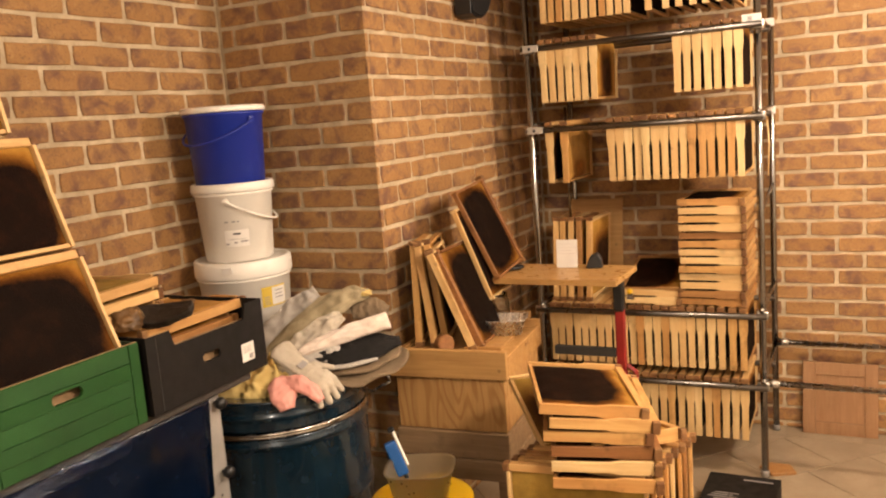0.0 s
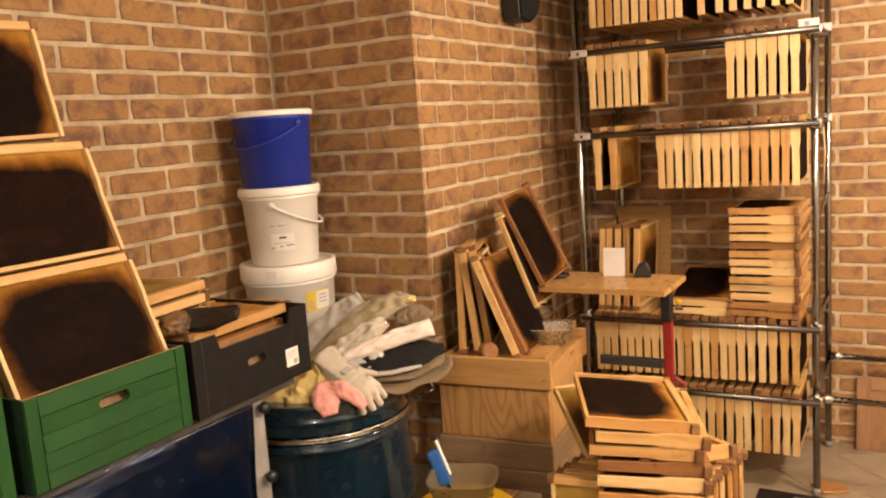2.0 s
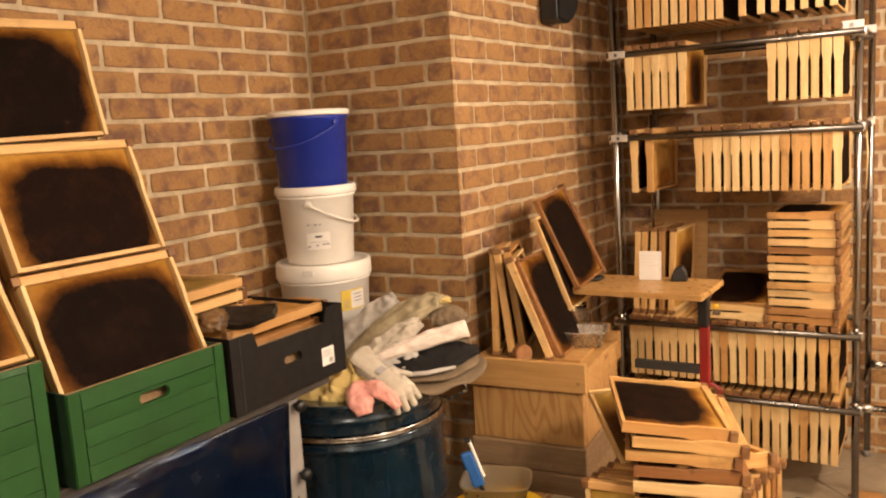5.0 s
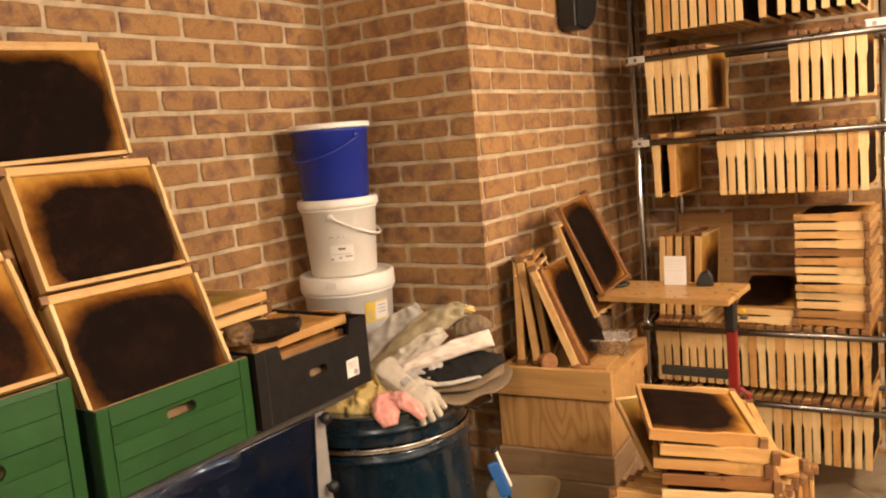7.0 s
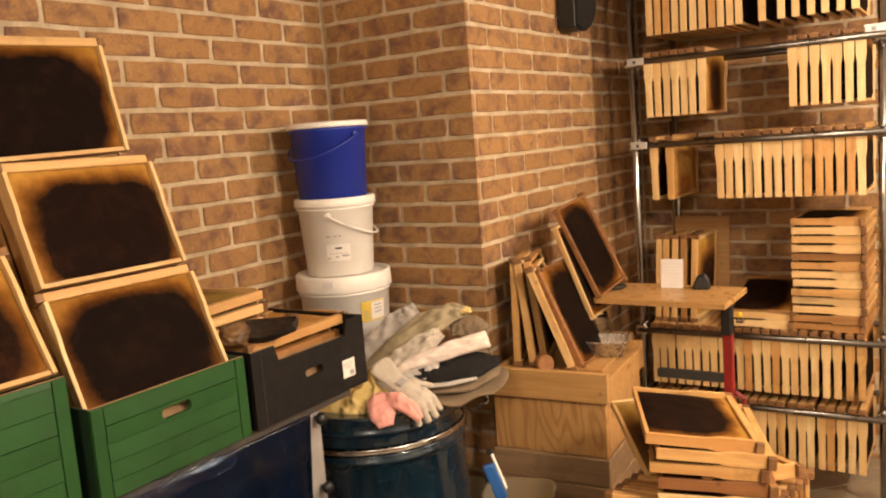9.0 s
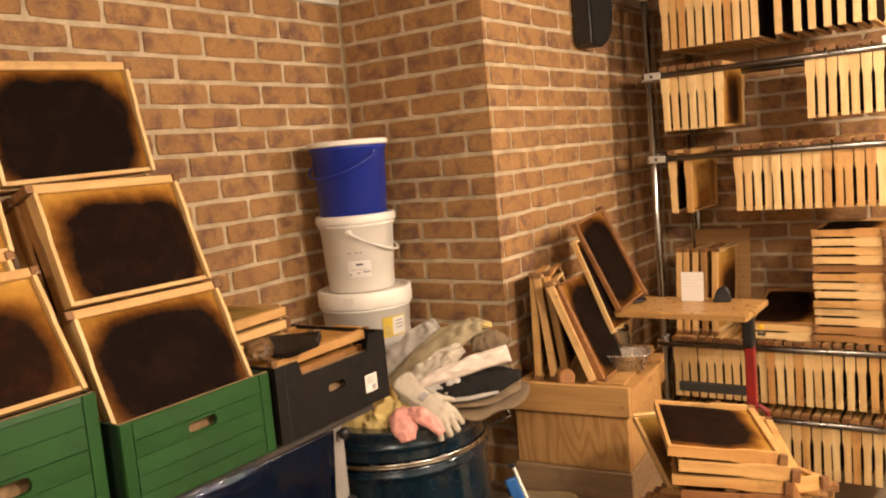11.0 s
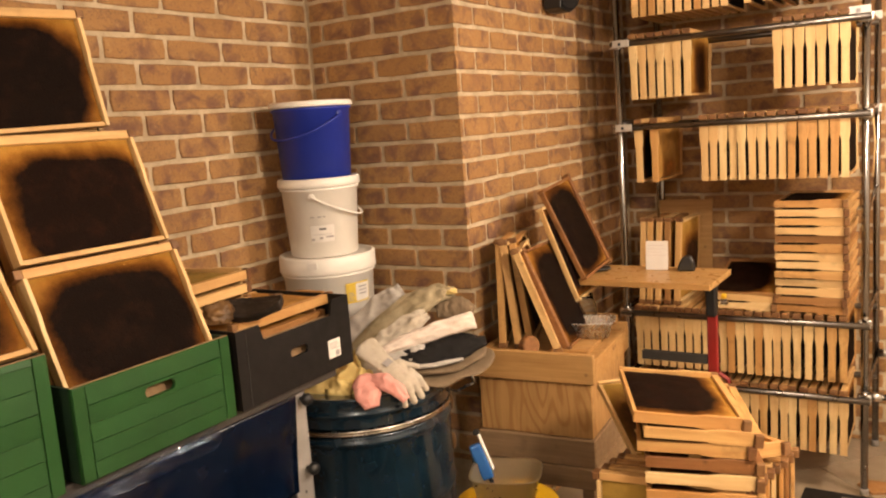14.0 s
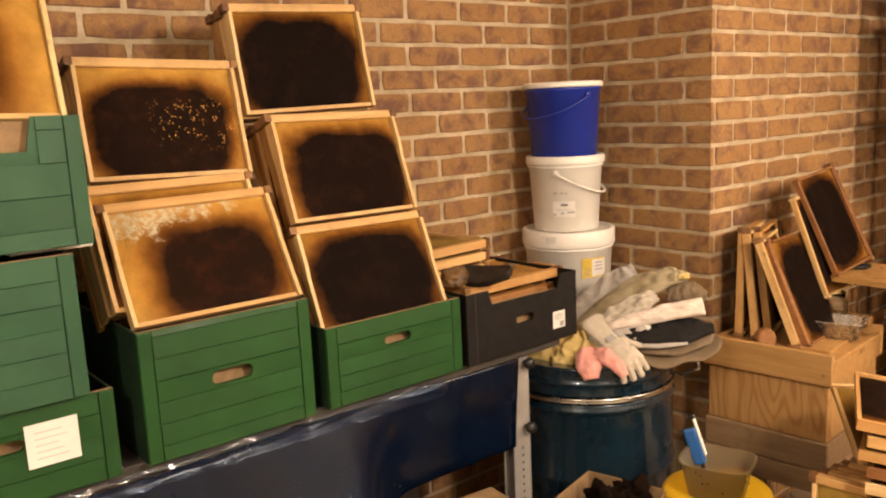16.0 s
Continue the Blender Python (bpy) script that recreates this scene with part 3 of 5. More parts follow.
mesh_thing("dark_rag", bm, BLACK, "black rag at the end of the plank", "rag", pose(-1.31, 2.93, 1.008), smooth=True)

# ---------- old hive with its open roof ----------
HIVE = pose(-1.366, 2.592, 0, 0, 0, 5)
hive = thing("beehive", "pine beehive on a weathered base, roof used as a table", "beehive", HIVE)


def open_box(name, half, z0, z1, wall, material, parent, label="", bevel=0.003, drop=0.0):
    x, y = half
    for lo, hi in (((-x, -y, z0), (x, -y + wall, z1)), ((-x, y - wall, z0), (x, y, z1)), ((-x, -y + wall + 0.0004, z0), (-x + wall, y - wall - 0.0004, z1)), ((x - wall, -y + wall + 0.0004, z0), (x, y - wall - 0.0004, z1))):
        part(name, box(lo, hi if lo[1] == -y or hi[1] == y else (*hi[:2], hi[2] - drop), bevel), material, parent, label)


HX, HY = 0.212, 0.225
open_box("roof_rim_board", (HX, HY), 0.742, 0.842, 0.02, BOX_WOOD, hive, "planed pine roof rim", drop=0.022)
part("roof_board", box((-HX + 0.021, -HY + 0.021, 0.775), (HX - 0.021, HY - 0.021, 0.812), 0.002), BOX_WOOD, hive)
open_box("body_board", (HX - 0.014, HY - 0.014), 0.555, 0.741, 0.025, PLY, hive, "knotty pine hive body")
part("lower_body", box((-HX + 0.006, -HY + 0.002, 0.46), (HX - 0.006, HY - 0.002, 0.554), 0.004), GREY_WOOD, hive, "weathered grey-brown board")
part("floor_board", box((-HX + 0.002, -HY - 0.004, 0.385), (HX - 0.002, HY - 0.002, 0.4585), 0.004), GREY_WOOD, hive, "weathered grey-brown board")
for sx in (-1, 1):
    for sy in (-1, 1):
        part("leg", box((sx * 0.16 - 0.022, sy * 0.15 - 0.022, 0), (sx * 0.16 + 0.022, sy * 0.15 + 0.022, 0.3845), 0.003), GREY_WOOD, hive)
for y in (-0.045, -0.02):
    part("knot", lathe([(0.001, 0), (0.008, 0.0006), (0.001, 0.0012)], 10, m=pose(HX, y + 0.06, 0.80, 0, 90, 0)), PROPOLIS, hive, "dark knot in the wood")
part("feeder_cover", box((-0.02, -HY + 0.03, 0.8125), (0.15, -HY + 0.045, 0.818), 0.001), BLACK, hive, "dark metal strip")
part("loose_board", box((0.03, -0.12, 0.8125), (0.165, 0.05, 0.826), 0.002), BOX_WOOD, hive)
part("back_lath", box((0.02, HY - 0.045, 0.8425), (0.18, HY - 0.01, 0.872), 0.002), BOX_WOOD, hive)

FOIL = thing("foil_tray", "crinkled aluminium foil tray with a little wax", "tray", HIVE @ pose(0.122, 0.062, 0.8275, 0, 0, 10) @ Matrix.Scale(1.12, 4))
bm = bmesh.new()
rings = []
for hx, hy, z in ((0.040, 0.028, 0.001), (0.056, 0.044, 0.001), (0.070, 0.056, 0.048), (0.077, 0.063, 0.050), (0.077, 0.063, 0.053), (0.069, 0.055, 0.050), (0.055, 0.043, 0.003), (0.040, 0.028, 0.003)):
    ring = []
    for k in range(48):
        a = 2 * math.pi * k / 48
        c, s = math.cos(a), math.sin(a)
        sq = 1 / max(abs(c), abs(s)) * 0.82 + 0.18
        wr = 0.0016 * math.sin(k * 5.1) if 0.002 < z < 0.052 else 0
        ring.append(bm.verts.new(((hx + wr) * c * min(sq, 1.22), (hy + wr) * s * min(sq, 1.22), z + 0.5 * wr)))
    rings.append(ring)
for a, b in zip(rings, rings[1:]):
    for k in range(48):
        bm.faces.new((a[k], a[(k + 1) % 48], b[(k + 1) % 48], b[k]))
bm.faces.new(list(reversed(rings[0])))
bm.faces.new(rings[-1])
part("tray", bm, ALU, FOIL, smooth=True)
part("wax", lathe([(0.001, 0.004), (0.030, 0.004), (0.034, 0.012), (0.02, 0.018), (0.001, 0.02)], 18), PALE_CLOTH, FOIL, "pale lump of wax", True)

JAR = thing("glass_jar", "empty clear glass jar on the hive roof", "jar", HIVE @ pose(0.06, 0.165, 0.8125))
part("glass", lathe([(0.001, 0), (0.048, 0.001), (0.053, 0.006), (0.053, 0.105), (0.044, 0.122), (0.044, 0.138), (0.041, 0.138), (0.041, 0.121), (0.050, 0.104), (0.050, 0.008), (0.001, 0.005)], 32), GLASS, JAR, smooth=True)

bm = lathe([(0.001, 0.0), (0.030, 0.0005), (0.033, 0.004), (0.033, 0.030), (0.029, 0.034), (0.001, 0.034)], 24)
mesh_thing("round_block", bm, PROPOLIS, "round brown wooden disc standing on edge on the hive roof", "wooden disc", HIVE @ pose(-0.035, -0.165, 0.8465, 82, 0, 55))

# frames standing on the hive roof, leaning on each other and on the pillar
HZ = 0.8135
for (x, y, lx, lz, kind) in (
    (-1.540, 2.600, (-0.30, 1, 0), (0.02, 0.0, 1), "amber"),
    (-1.486, 2.606, (-0.34, 1, 0), (-0.11, 0.02, 1), "dark"),
    (-1.462, 2.660, (-0.30, 1, 0), (-0.13, 0.0, 1), "amber"),
    (-1.330, 2.595, (-0.33, 1, 0), (-0.39, 0.0, 1), "dark"),
    (-1.272, 2.618, (-0.06, 1, 0), (-0.44, 0.0, 1), "stained"),
):
    # stood on end: the long side upright
    m = basis((x, y, HZ), lx, lz)
    hive_frame(kind, m @ pose(0.0, 0, W / 2 + 0.012, 0, -90, 0) @ pose(0, 0, -H / 2), "frames leaning on the beehive")
m = basis((-1.300, 2.885, 1.009), (-0.02, 1, 0.10), (-0.42, 0.0, 1))
hive_frame("stained", m @ pose(0, 0, W / 2 + 0.012, 0, 90, 0) @ pose(0, 0, -H / 2), "frames leaning on the beehive", "dark stained frame leaning on the pillar above the plank")
m = basis((-1.345, 2.84, 1.009), (-0.05, 1, 0.05), (-0.36, 0.0, 1))
hive_frame("dark", m @ pose(0, 0, W / 2 - 0.07, 0, 90, 0) @ pose(0, 0, -H / 2), "frames leaning on the beehive")

speaker = thing("loudspeaker", "black wall loudspeaker with a rounded lower corner, hung on the pillar", "loudspeaker", pose(XC, 3.28, 2.13))
outline = [(-0.112, 0.110), (-0.112, -0.104), (-0.060, -0.116), (0.000, -0.114), (0.050, -0.094), (0.090, -0.052), (0.110, 0.006), (0.116, 0.060), (0.116, 0.110)]
part("cabinet", prism(outline, 0.012, 0.085, "x", bevel=0.003), BLACK, speaker)
part("grille", prism([(u * 0.93, w * 0.93) for u, w in outline], 0.0855, 0.094, "x", bevel=0.004), VEIL, speaker, "black cloth grille")
part("bracket", box((0.001, -0.04, -0.03), (0.0118, 0.04, 0.06), 0.002), BLACK, speaker, "black wall bracket")

# ---------- stack of frames on a green crate ----------
random.seed(12)


def crate_front(w, z0, h, hole, lip=None, ribs=0):
    """A cardboard end with a slot to hold it by; the slot goes right through."""
    bm = bmesh.new()
    t = 0.006
    hw, hz, hh = hole
    cx = 0.0
    outer = [(-w / 2, z0), (w / 2, z0), (w / 2, z0 + h)]
    if lip:
        outer += [(lip[1], z0 + h), (lip[1] - 0.012, z0 + h - lip[2]), (lip[0] + 0.012, z0 + h - lip[2]), (lip[0], z0 + h)]
    outer += [(-w / 2, z0 + h)]
    inner = []
    for k in range(20):
        a = 2 * math.pi * k / 20
        inner.append((cx + (hw - hh) * (1 if math.cos(a) > 0 else -1) + hh * math.cos(a), hz + hh * math.sin(a)))
    edges = []
    for loop in (outer, inner):
        vs = [bm.verts.new((u, 0, z)) for u, z in loop]
        edges += [bm.edges.new((vs[i], vs[(i + 1) % len(vs)])) for i in range(len(vs))]
    bmesh.ops.triangle_fill(bm, edges=edges, use_beauty=True)
    made = bmesh.ops.extrude_face_region(bm, geom=list(bm.faces))
    bmesh.ops.translate(bm, verts=[v for v in made["geom"] if isinstance(v, bmesh.types.BMVert)], vec=(0, t, 0))
    bmesh.ops.recalc_face_normals(bm, faces=bm.faces)
    return bm


def crate(m, w, d, h, mat, side_mat, label, hole, lip=None, ribs=5, name="cardboard_crate", group="crates on the table", notch=0.0):
    """Front looks along local -y; origin at the middle of the front's foot."""
    ob = thing(name, label, "crate", m, group)
    part("front_panel", crate_front(w, 0.0, h, hole, lip), mat, ob)
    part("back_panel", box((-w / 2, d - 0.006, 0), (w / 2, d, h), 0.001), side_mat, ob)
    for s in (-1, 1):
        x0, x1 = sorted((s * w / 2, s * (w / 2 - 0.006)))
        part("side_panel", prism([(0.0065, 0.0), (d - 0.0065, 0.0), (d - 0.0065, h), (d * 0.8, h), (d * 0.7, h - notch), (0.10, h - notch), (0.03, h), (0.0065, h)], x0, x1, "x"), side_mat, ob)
    part("bottom_panel", box((-w / 2 + 0.007, 0.007, 0.001), (w / 2 - 0.007, d - 0.007, 0.007)), CARD_EDGE, ob, "bare brown cardboard")
    part("rim", box((-w / 2 + 0.0005, 0.0003, h), ((lip[0] if lip else w / 2 - 0.0005), 0.0057, h + 0.0012)), CARD_EDGE, ob, "raw cardboard edge")
    part("liner", box((-w / 2 + 0.0075, 0.0260, 0.008), (w / 2 - 0.0075, 0.0290, h - (lip[2] + 0.004 if lip else 0.012))), CARD_EDGE, ob, "bare brown cardboard")
    hw, hz, hh = hole
    if ribs:
        step = max(h / ribs, 2 * hh + 0.007)
        edge = w / 2 - 0.030
        for s in (-1, 1):
            u0, u1 = sorted((s * (edge + 0.002), s * (w / 2 - 0.001)))
            part("corner_post", box((u0, -0.0040, 0.001), (u1, -0.0002, h - 0.001), 0.0018, segs=2), mat, ob)
        for k in range(-ribs, ribs + 1):
            mid_z = hz + k * step
            z0, z1 = max(0.001, mid_z - step / 2 + 0.0006), min(h - 0.001, mid_z + step / 2 - 0.0006)
            dips = lip and z1 > h - lip[2] - 0.004
            if z1 - z0 < 0.006:
                continue
            if k == 0:
                bm = crate_front(2 * edge, z0, z1 - z0, hole)
                for v in bm.verts:
                    v.co.y = -0.0002 if v.co.y > 0.003 else -0.0034
                part("board", bm, mat, ob)
            else:
                for u0, u1 in ((-edge, lip[0] - 0.006), (lip[1] + 0.006, edge)) if dips else ((-edge, edge),):
                    if u1 - u0 > 0.01:
                        slope = [(-0.0002, z0), (-0.0042, z0 + 0.0012), (-0.0014, z1), (-0.0002, z1)]
                        part("board", prism(slope, u0, u1, "x"), mat, ob)
    return ob


# ---------- work table ----------
TZ = 0.985
FX = -1.548
table = thing("work_table", "grey steel-legged work table, front draped in blue sheet", "table", pose(-1.9, 0.6, 0))


def on_table(name, bm, material, label="", smooth=False):
    ob = part(name, bm, material, table, label, smooth)
    ob.matrix_parent_inverse = table.matrix_basis.inverted()
    return ob


on_table("table_top", box((-2.225, -1.0, TZ - 0.03), (-1.575, 1.66, TZ - 0.001), 0.003), TABLE_TOP)
for y in (-0.95, 1.520):
    for x in (-2.17, -1.620):
        bm = box((x - 0.022, y - 0.034, 0), (x - 0.018, y + 0.034, TZ - 0.031), 0.001)
        box((x - 0.0178, y + 0.028, 0), (x + 0.022, y + 0.032, TZ - 0.031), 0.001, bm)
        box((x + 0.0182, y - 0.034, 0), (x + 0.0222, y + 0.0278, TZ - 0.031), 0.001, bm)
        on_table("leg", bm, GREY_PAINT)
        if x > -2:
            for z in (0.930, 0.742):
                on_table("leg_knob", lathe([(0.005, 0.0), (0.005, 0.012), (0.015, 0.014), (0.017, 0.022), (0.013, 0.032), (0.002, 0.034)], 14, m=pose(x + 0.022, y + 0.014, z, 0, 90, 0)), BLACK, "black clamping knob", True)
            for i in range(13):
                on_table("leg_hole", lathe([(0.001, 0), (0.0042, 0.0002), (0.001, 0.0004)], 8, m=pose(x + 0.0224, y, 0.68 - i * 0.022, 0, 90, 0)), BLACK)
# sheet that hangs down the front, ending short of the corner leg
bm = bmesh.new()
nu, nw = 90, 26
grid = []
for j in range(nw + 1):
    for i in range(nu + 1):
        u, w = i / nu, j / nw
        y = -1.0 + u * 2.485
        z = TZ - 0.028 - w * (0.62 - 0.36 * min(1.0, max(0.0, (y + 0.1) / 1.1)))
        fold = min(1.0, max(0.0, (1.12 - y) / 0.22))
        fold = fold * fold * (3 - 2 * fold)
        x = -1.570 + 0.010 * noise.noise((y * 2.2, 0, z * 1.4)) + 0.005 * noise.noise((y * 9, 2, z * 5)) * min(1, w * 4) + (0.110 * fold - 0.020) * w
        grid.append(bm.verts.new((x, y, z)))
for j in range(nw):
    for i in range(nu):
        bm.faces.new((grid[j * (nu + 1) + i], grid[(j + 1) * (nu + 1) + i], grid[(j + 1) * (nu + 1) + i + 1], grid[j * (nu + 1) + i + 1]))
drape = on_table("front_sheet", bm, TARP, "glossy dark blue plastic sheet", True)
solid = drape.modifiers.new("thick", "SOLIDIFY")
solid.thickness = 0.0012
# gathered clear film along the table's edge
bm = bmesh.new()
nu, nw = 220, 9
grid = []
for j in range(nw + 1):
    for i in range(nu + 1):
        y = -0.9 + i / nu * 2.12
        w = j / nw
        bulge = 0.010 + 0.012 * abs(noise.noise((y * 7, w * 2, 0.3)))
        a = math.pi * (0.15 + 0.95 * w)
        x = -1.566 + bulge * math.sin(a) + 0.004 * noise.noise((y * 34, w * 6, 1))
        z = TZ - 0.012 - 0.052 * w + 0.006 * noise.noise((y * 21, w * 5, 4))
        grid.append(bm.verts.new((x, y, z)))
for j in range(nw):
    for i in range(nu):
        bm.faces.new((grid[j * (nu + 1) + i], grid[(j + 1) * (nu + 1) + i], grid[(j + 1) * (nu + 1) + i + 1], grid[j * (nu + 1) + i + 1]))
film_edge = on_table("edge_film", bm, FILM, "crumpled clear plastic film", True)
film_edge.visible_shadow = False

# ---------- crates on the table ----------
FACE = (0, 1, 0)


def front_pose(y, z, x=FX):
    return basis((x, y, z), FACE, (0, 0, 1))


crate_a = crate(front_pose(1.070, TZ), 0.392, 0.50, 0.186, GREEN_CARD, GREEN_DARK_SHADED, "green cardboard produce crate full of leaning hive frames", (0.038, 0.127, 0.012))
crate_b = crate(front_pose(0.652, TZ), 0.372, 0.50, 0.264, GREEN_CARD, GREEN_DARK_SHADED, "tall green cardboard crate full of leaning hive frames", (0.045, 0.141, 0.015), ribs=6)
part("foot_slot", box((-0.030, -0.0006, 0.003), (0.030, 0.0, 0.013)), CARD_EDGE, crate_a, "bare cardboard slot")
crate_c = crate(front_pose(0.222, TZ), 0.386, 0.50, 0.172, GREEN_CARD, GREEN_DARK_SHADED, "dark green cardboard crate with a white paper label", (0.034, 0.110, 0.012), ribs=4)
crate_d = crate(front_pose(0.180, TZ + 0.176, FX + 0.018), 0.380, 0.48, 0.258, GREEN_PALE_LIT, GREEN_DARK_SHADED, "green cardboard crate stacked on another", (0.034, 0.150, 0.012), ribs=6)
crate_e = crate(front_pose(0.215, TZ + 0.448, FX + 0.018), 0.386, 0.48, 0.226, GREEN_PALE_LIT, GREEN_DARK_SHADED, "dark green cardboard crate with a cut-out front, uppermost", (0.030, 0.060, 0.012), lip=(-0.114, 0.114, 0.058), ribs=4)
part("inner_panel", box((-0.176, 0.018, 0.010), (0.176, 0.023, 0.219), 0.001), CARD_EDGE, crate_e, "bare brown cardboard")
label_c = part("paper_label", box((0.035, -0.0056, 0.062), (0.124, -0.0046, 0.142)), PAPER, crate_c, "white paper label")
for i in range(5):
    part("text_line", box((0.050, -0.0062, 0.076 + i * 0.012), (0.105 - 0.008 * (i % 3), -0.0058, 0.0785 + i * 0.012)), FAINT_INK, label_c)
for y in (0.10, 0.18, 0.27, 0.34):
    part("white_scrap", box((-0.17 + y, 0.05, 0.260), (-0.10 + y, 0.09, 0.266), 0.002), PAPER, crate_d, "scrap of white paper")

crate_f = crate(front_pose(1.495, TZ), 0.412, 0.50, 0.186, BLACK_CARD, BLACK_CARD, "black cardboard produce crate with stacked frames inside", (0.032, 0.088, 0.011), lip=(-0.130, 0.140, 0.040), ribs=0)
part("fold_line", box((-0.176, -0.0010, 0.004), (-0.1745, -0.0002, 0.180)), GREY_BAR, crate_f, "scuffed fold line")
lab = part("price_label", box((0.108, -0.0012, 0.034), (0.156, -0.0002, 0.082)), PAPER, crate_f, "small white printed label")
part("print_block", box((0.135, -0.0019, 0.038), (0.150, -0.0014, 0.052)), GREY_INK, lab)
for i in range(4):
    part("text_line", box((0.114, -0.0019, 0.058 + i * 0.005), (0.148 - 0.004 * (i % 2), -0.0014, 0.0598 + i * 0.005)), GREY_INK, lab)



def leaner(x, y, z, kind, behind=0, twist=0.0, kinds=("dark", "old"), lean=24.0, roll=0.0):
    up = (-math.sin(math.radians(lean)), 0, math.cos(math.radians(lean)))
    out = Vector((up[2], 0, -up[0]))
    for i in range(behind + 1):
        p = Vector((x, y, z)) - out * 0.0362 * i + Vector((0, random.uniform(-0.006, 0.006) if i else 0, random.uniform(-0.003, 0.006) if i else 0))
        hive_frame(kind if i == 0 else random.choice(kinds), basis(p, (twist, 1, 0), up) @ pose(0, 0, 0, 0, -roll + (random.uniform(-1, 1) if i else 0), 0), "frames leaning in the crates")


random.seed(21)
leaner(-1.599, 1.080, 1.132, "black", 4, 0.05, lean=24.5)
leaner(-1.716, 1.090, 1.386, "dark", 3, lean=20.8, roll=-0.4)
leaner(-1.846, 1.062, 1.648, "black", 2, 0.07, lean=12.5, roll=1.5)
leaner(-1.587, 0.659, 1.247, "nest", 0, 0.06, lean=32, roll=0.8)
leaner(-1.784, 0.665, 1.516, "crumb", 3, 0.02, lean=17.5, roll=-1.6)
leaner(-1.582, 0.218, 1.656, "brown", 3, 0.06, lean=28, roll=-2.0)
leaner(-1.640, 0.640, 1.272, "dark", 3, lean=27, kinds=("dark", "amber"))

# frames lying in the black crate, with lumps of propolis on top
for i, (z, dx, k) in enumerate(((0.06, 0, "dark"), (0.098, 0.004, "dark"), (0.136, -0.006, "old"))):
    lie((-1.865 + dx, 1.475, TZ + z), k, 90, group="frames lying in the black crate")
    lie((-2.145 + dx, 1.475, TZ + z), k, 90, group="frames lying in the black crate")
for i in range(3):
    lie((-2.085 + 0.008 * i, 1.425 - 0.008 * i, TZ + 0.176 + i * 0.0365), "pale", 90 + 3 * i, group="frames lying in the black crate")
lie((-1.880, 1.525, TZ + 0.172), "ochre", 91, 0, 0, group="frames lying in the black crate")


def lump(name, at, size, material, label, seed, amount=0.35):
    bm = bmesh.new()
    bmesh.ops.create_icosphere(bm, subdivisions=4, radius=1.0)
    for v in bm.verts:
        n = 1 + amount * noise.fractal(v.co * 1.7 + Vector((seed, 0, 0)), 1.0, 2.0, 4)
        v.co = Vector((v.co.x * size[0] * n, v.co.y * size[1] * n, max(-0.55, v.co.z) * size[2] * n))
    low = min(v.co.z for v in bm.verts)
    bmesh.ops.translate(bm, verts=bm.verts, vec=(0, 0, -low))
    return mesh_thing(name, bm, material, label, "lump", pose(*at), smooth=True)


lump("wax_lump", (-1.640, 1.330, TZ + 0.192), (0.034, 0.040, 0.030), PROP_LUMP, "knobbly brown lump of wax", 3.0)
slab_at = (-1.604, 1.398, TZ + 0.194)
bm = box((-0.034, -0.084, 0), (0.034, 0.084, 0.020), 0.004, segs=2)
bmesh.ops.subdivide_edges(bm, edges=bm.edges, cuts=5, use_grid_fill=True)
for v in bm.verts:
    v.co.z += 0.012 * (v.co.y / 0.08) ** 2 + 0.004 * noise.noise(v.co * 40)
    v.co.x *= 1.0 - 0.6 * min(1.0, abs(v.co.y) / 0.090) ** 2
    v.co += 0.003 * noise.noise_vector(v.co * 30)
mesh_thing("comb_piece", bm, CHARRED, "curled black piece of old comb", "comb piece", pose(slab_at[0], slab_at[1], slab_at[2] + 0.010, 4, 30, -62))
lump("crumbs", (-1.70, 1.585, TZ + 0.190), (0.02, 0.022, 0.008), PROP_LUMP, "small brown wax crumbs", 8.0, 0.6)

# ---------- stack of frames by the hive ----------
lower_crate = crate(basis((-0.74, 1.845, 0.0), (1, 0.12, 0), (0, 0, 1)), 0.42, 0.36, 0.34, GREEN_DARK_SHADED, GREEN_DARK_SHADED, "dark green crate standing on the floor tiles", (0.03, 0.22, 0.012), group="crates on the floor")
upper_crate = crate(basis((-0.74, 1.845, 0.342), (1, 0.12, 0), (0, 0, 1)), 0.42, 0.36, 0.235, GREEN_DARK_SHADED, GREEN_DARK_SHADED, "dark green crate packed with upright hive frames", (0.03, 0.15, 0.012), group="crates on the floor")
random.seed(31)
for i in range(8):
    kind = ("pale", "amber", "old", "amber", "dark", "amber", "old", "amber")[i]
    hive_frame(kind, basis((-0.745 + 0.008 * i + random.uniform(-0.004, 0.004), 1.885 + i * 0.0385, 0.437), (1, 0.12, 0), (random.uniform(-0.02, 0.02), 0.02, 1)), "frames packed in the floor crate")
FS = 0.690
for i, (kind, turn, dx, dy, tip) in enumerate((("amber", 106, 0.010, -0.010, 2), ("dark", 107, 0.002, 0.0, 2), ("stained", 110, -0.006, 0.0, 3), ("amber", 109, -0.022, 0.0, 3), ("amber", 112, -0.010, -0.010, 5), ("amber", 115, -0.040, -0.022, 7))):
    lie((-0.846 + dx, 2.000 + dy, FS + i * 0.0388), kind, turn, tip, 0, "frames stacked by the beehive")
hive_frame("pale", basis((-0.945, 2.075, 0.742), (0.202, -0.238, -0.14), (0.76, 0.65, 0.0)), "frames stacked by the beehive", "hive frame with pale comb slanting under the stack")
lie((-0.826, 2.005, 0.745), "amber", 137, 3, 6, "frames stacked by the beehive", "stained frame jammed askew among the others")


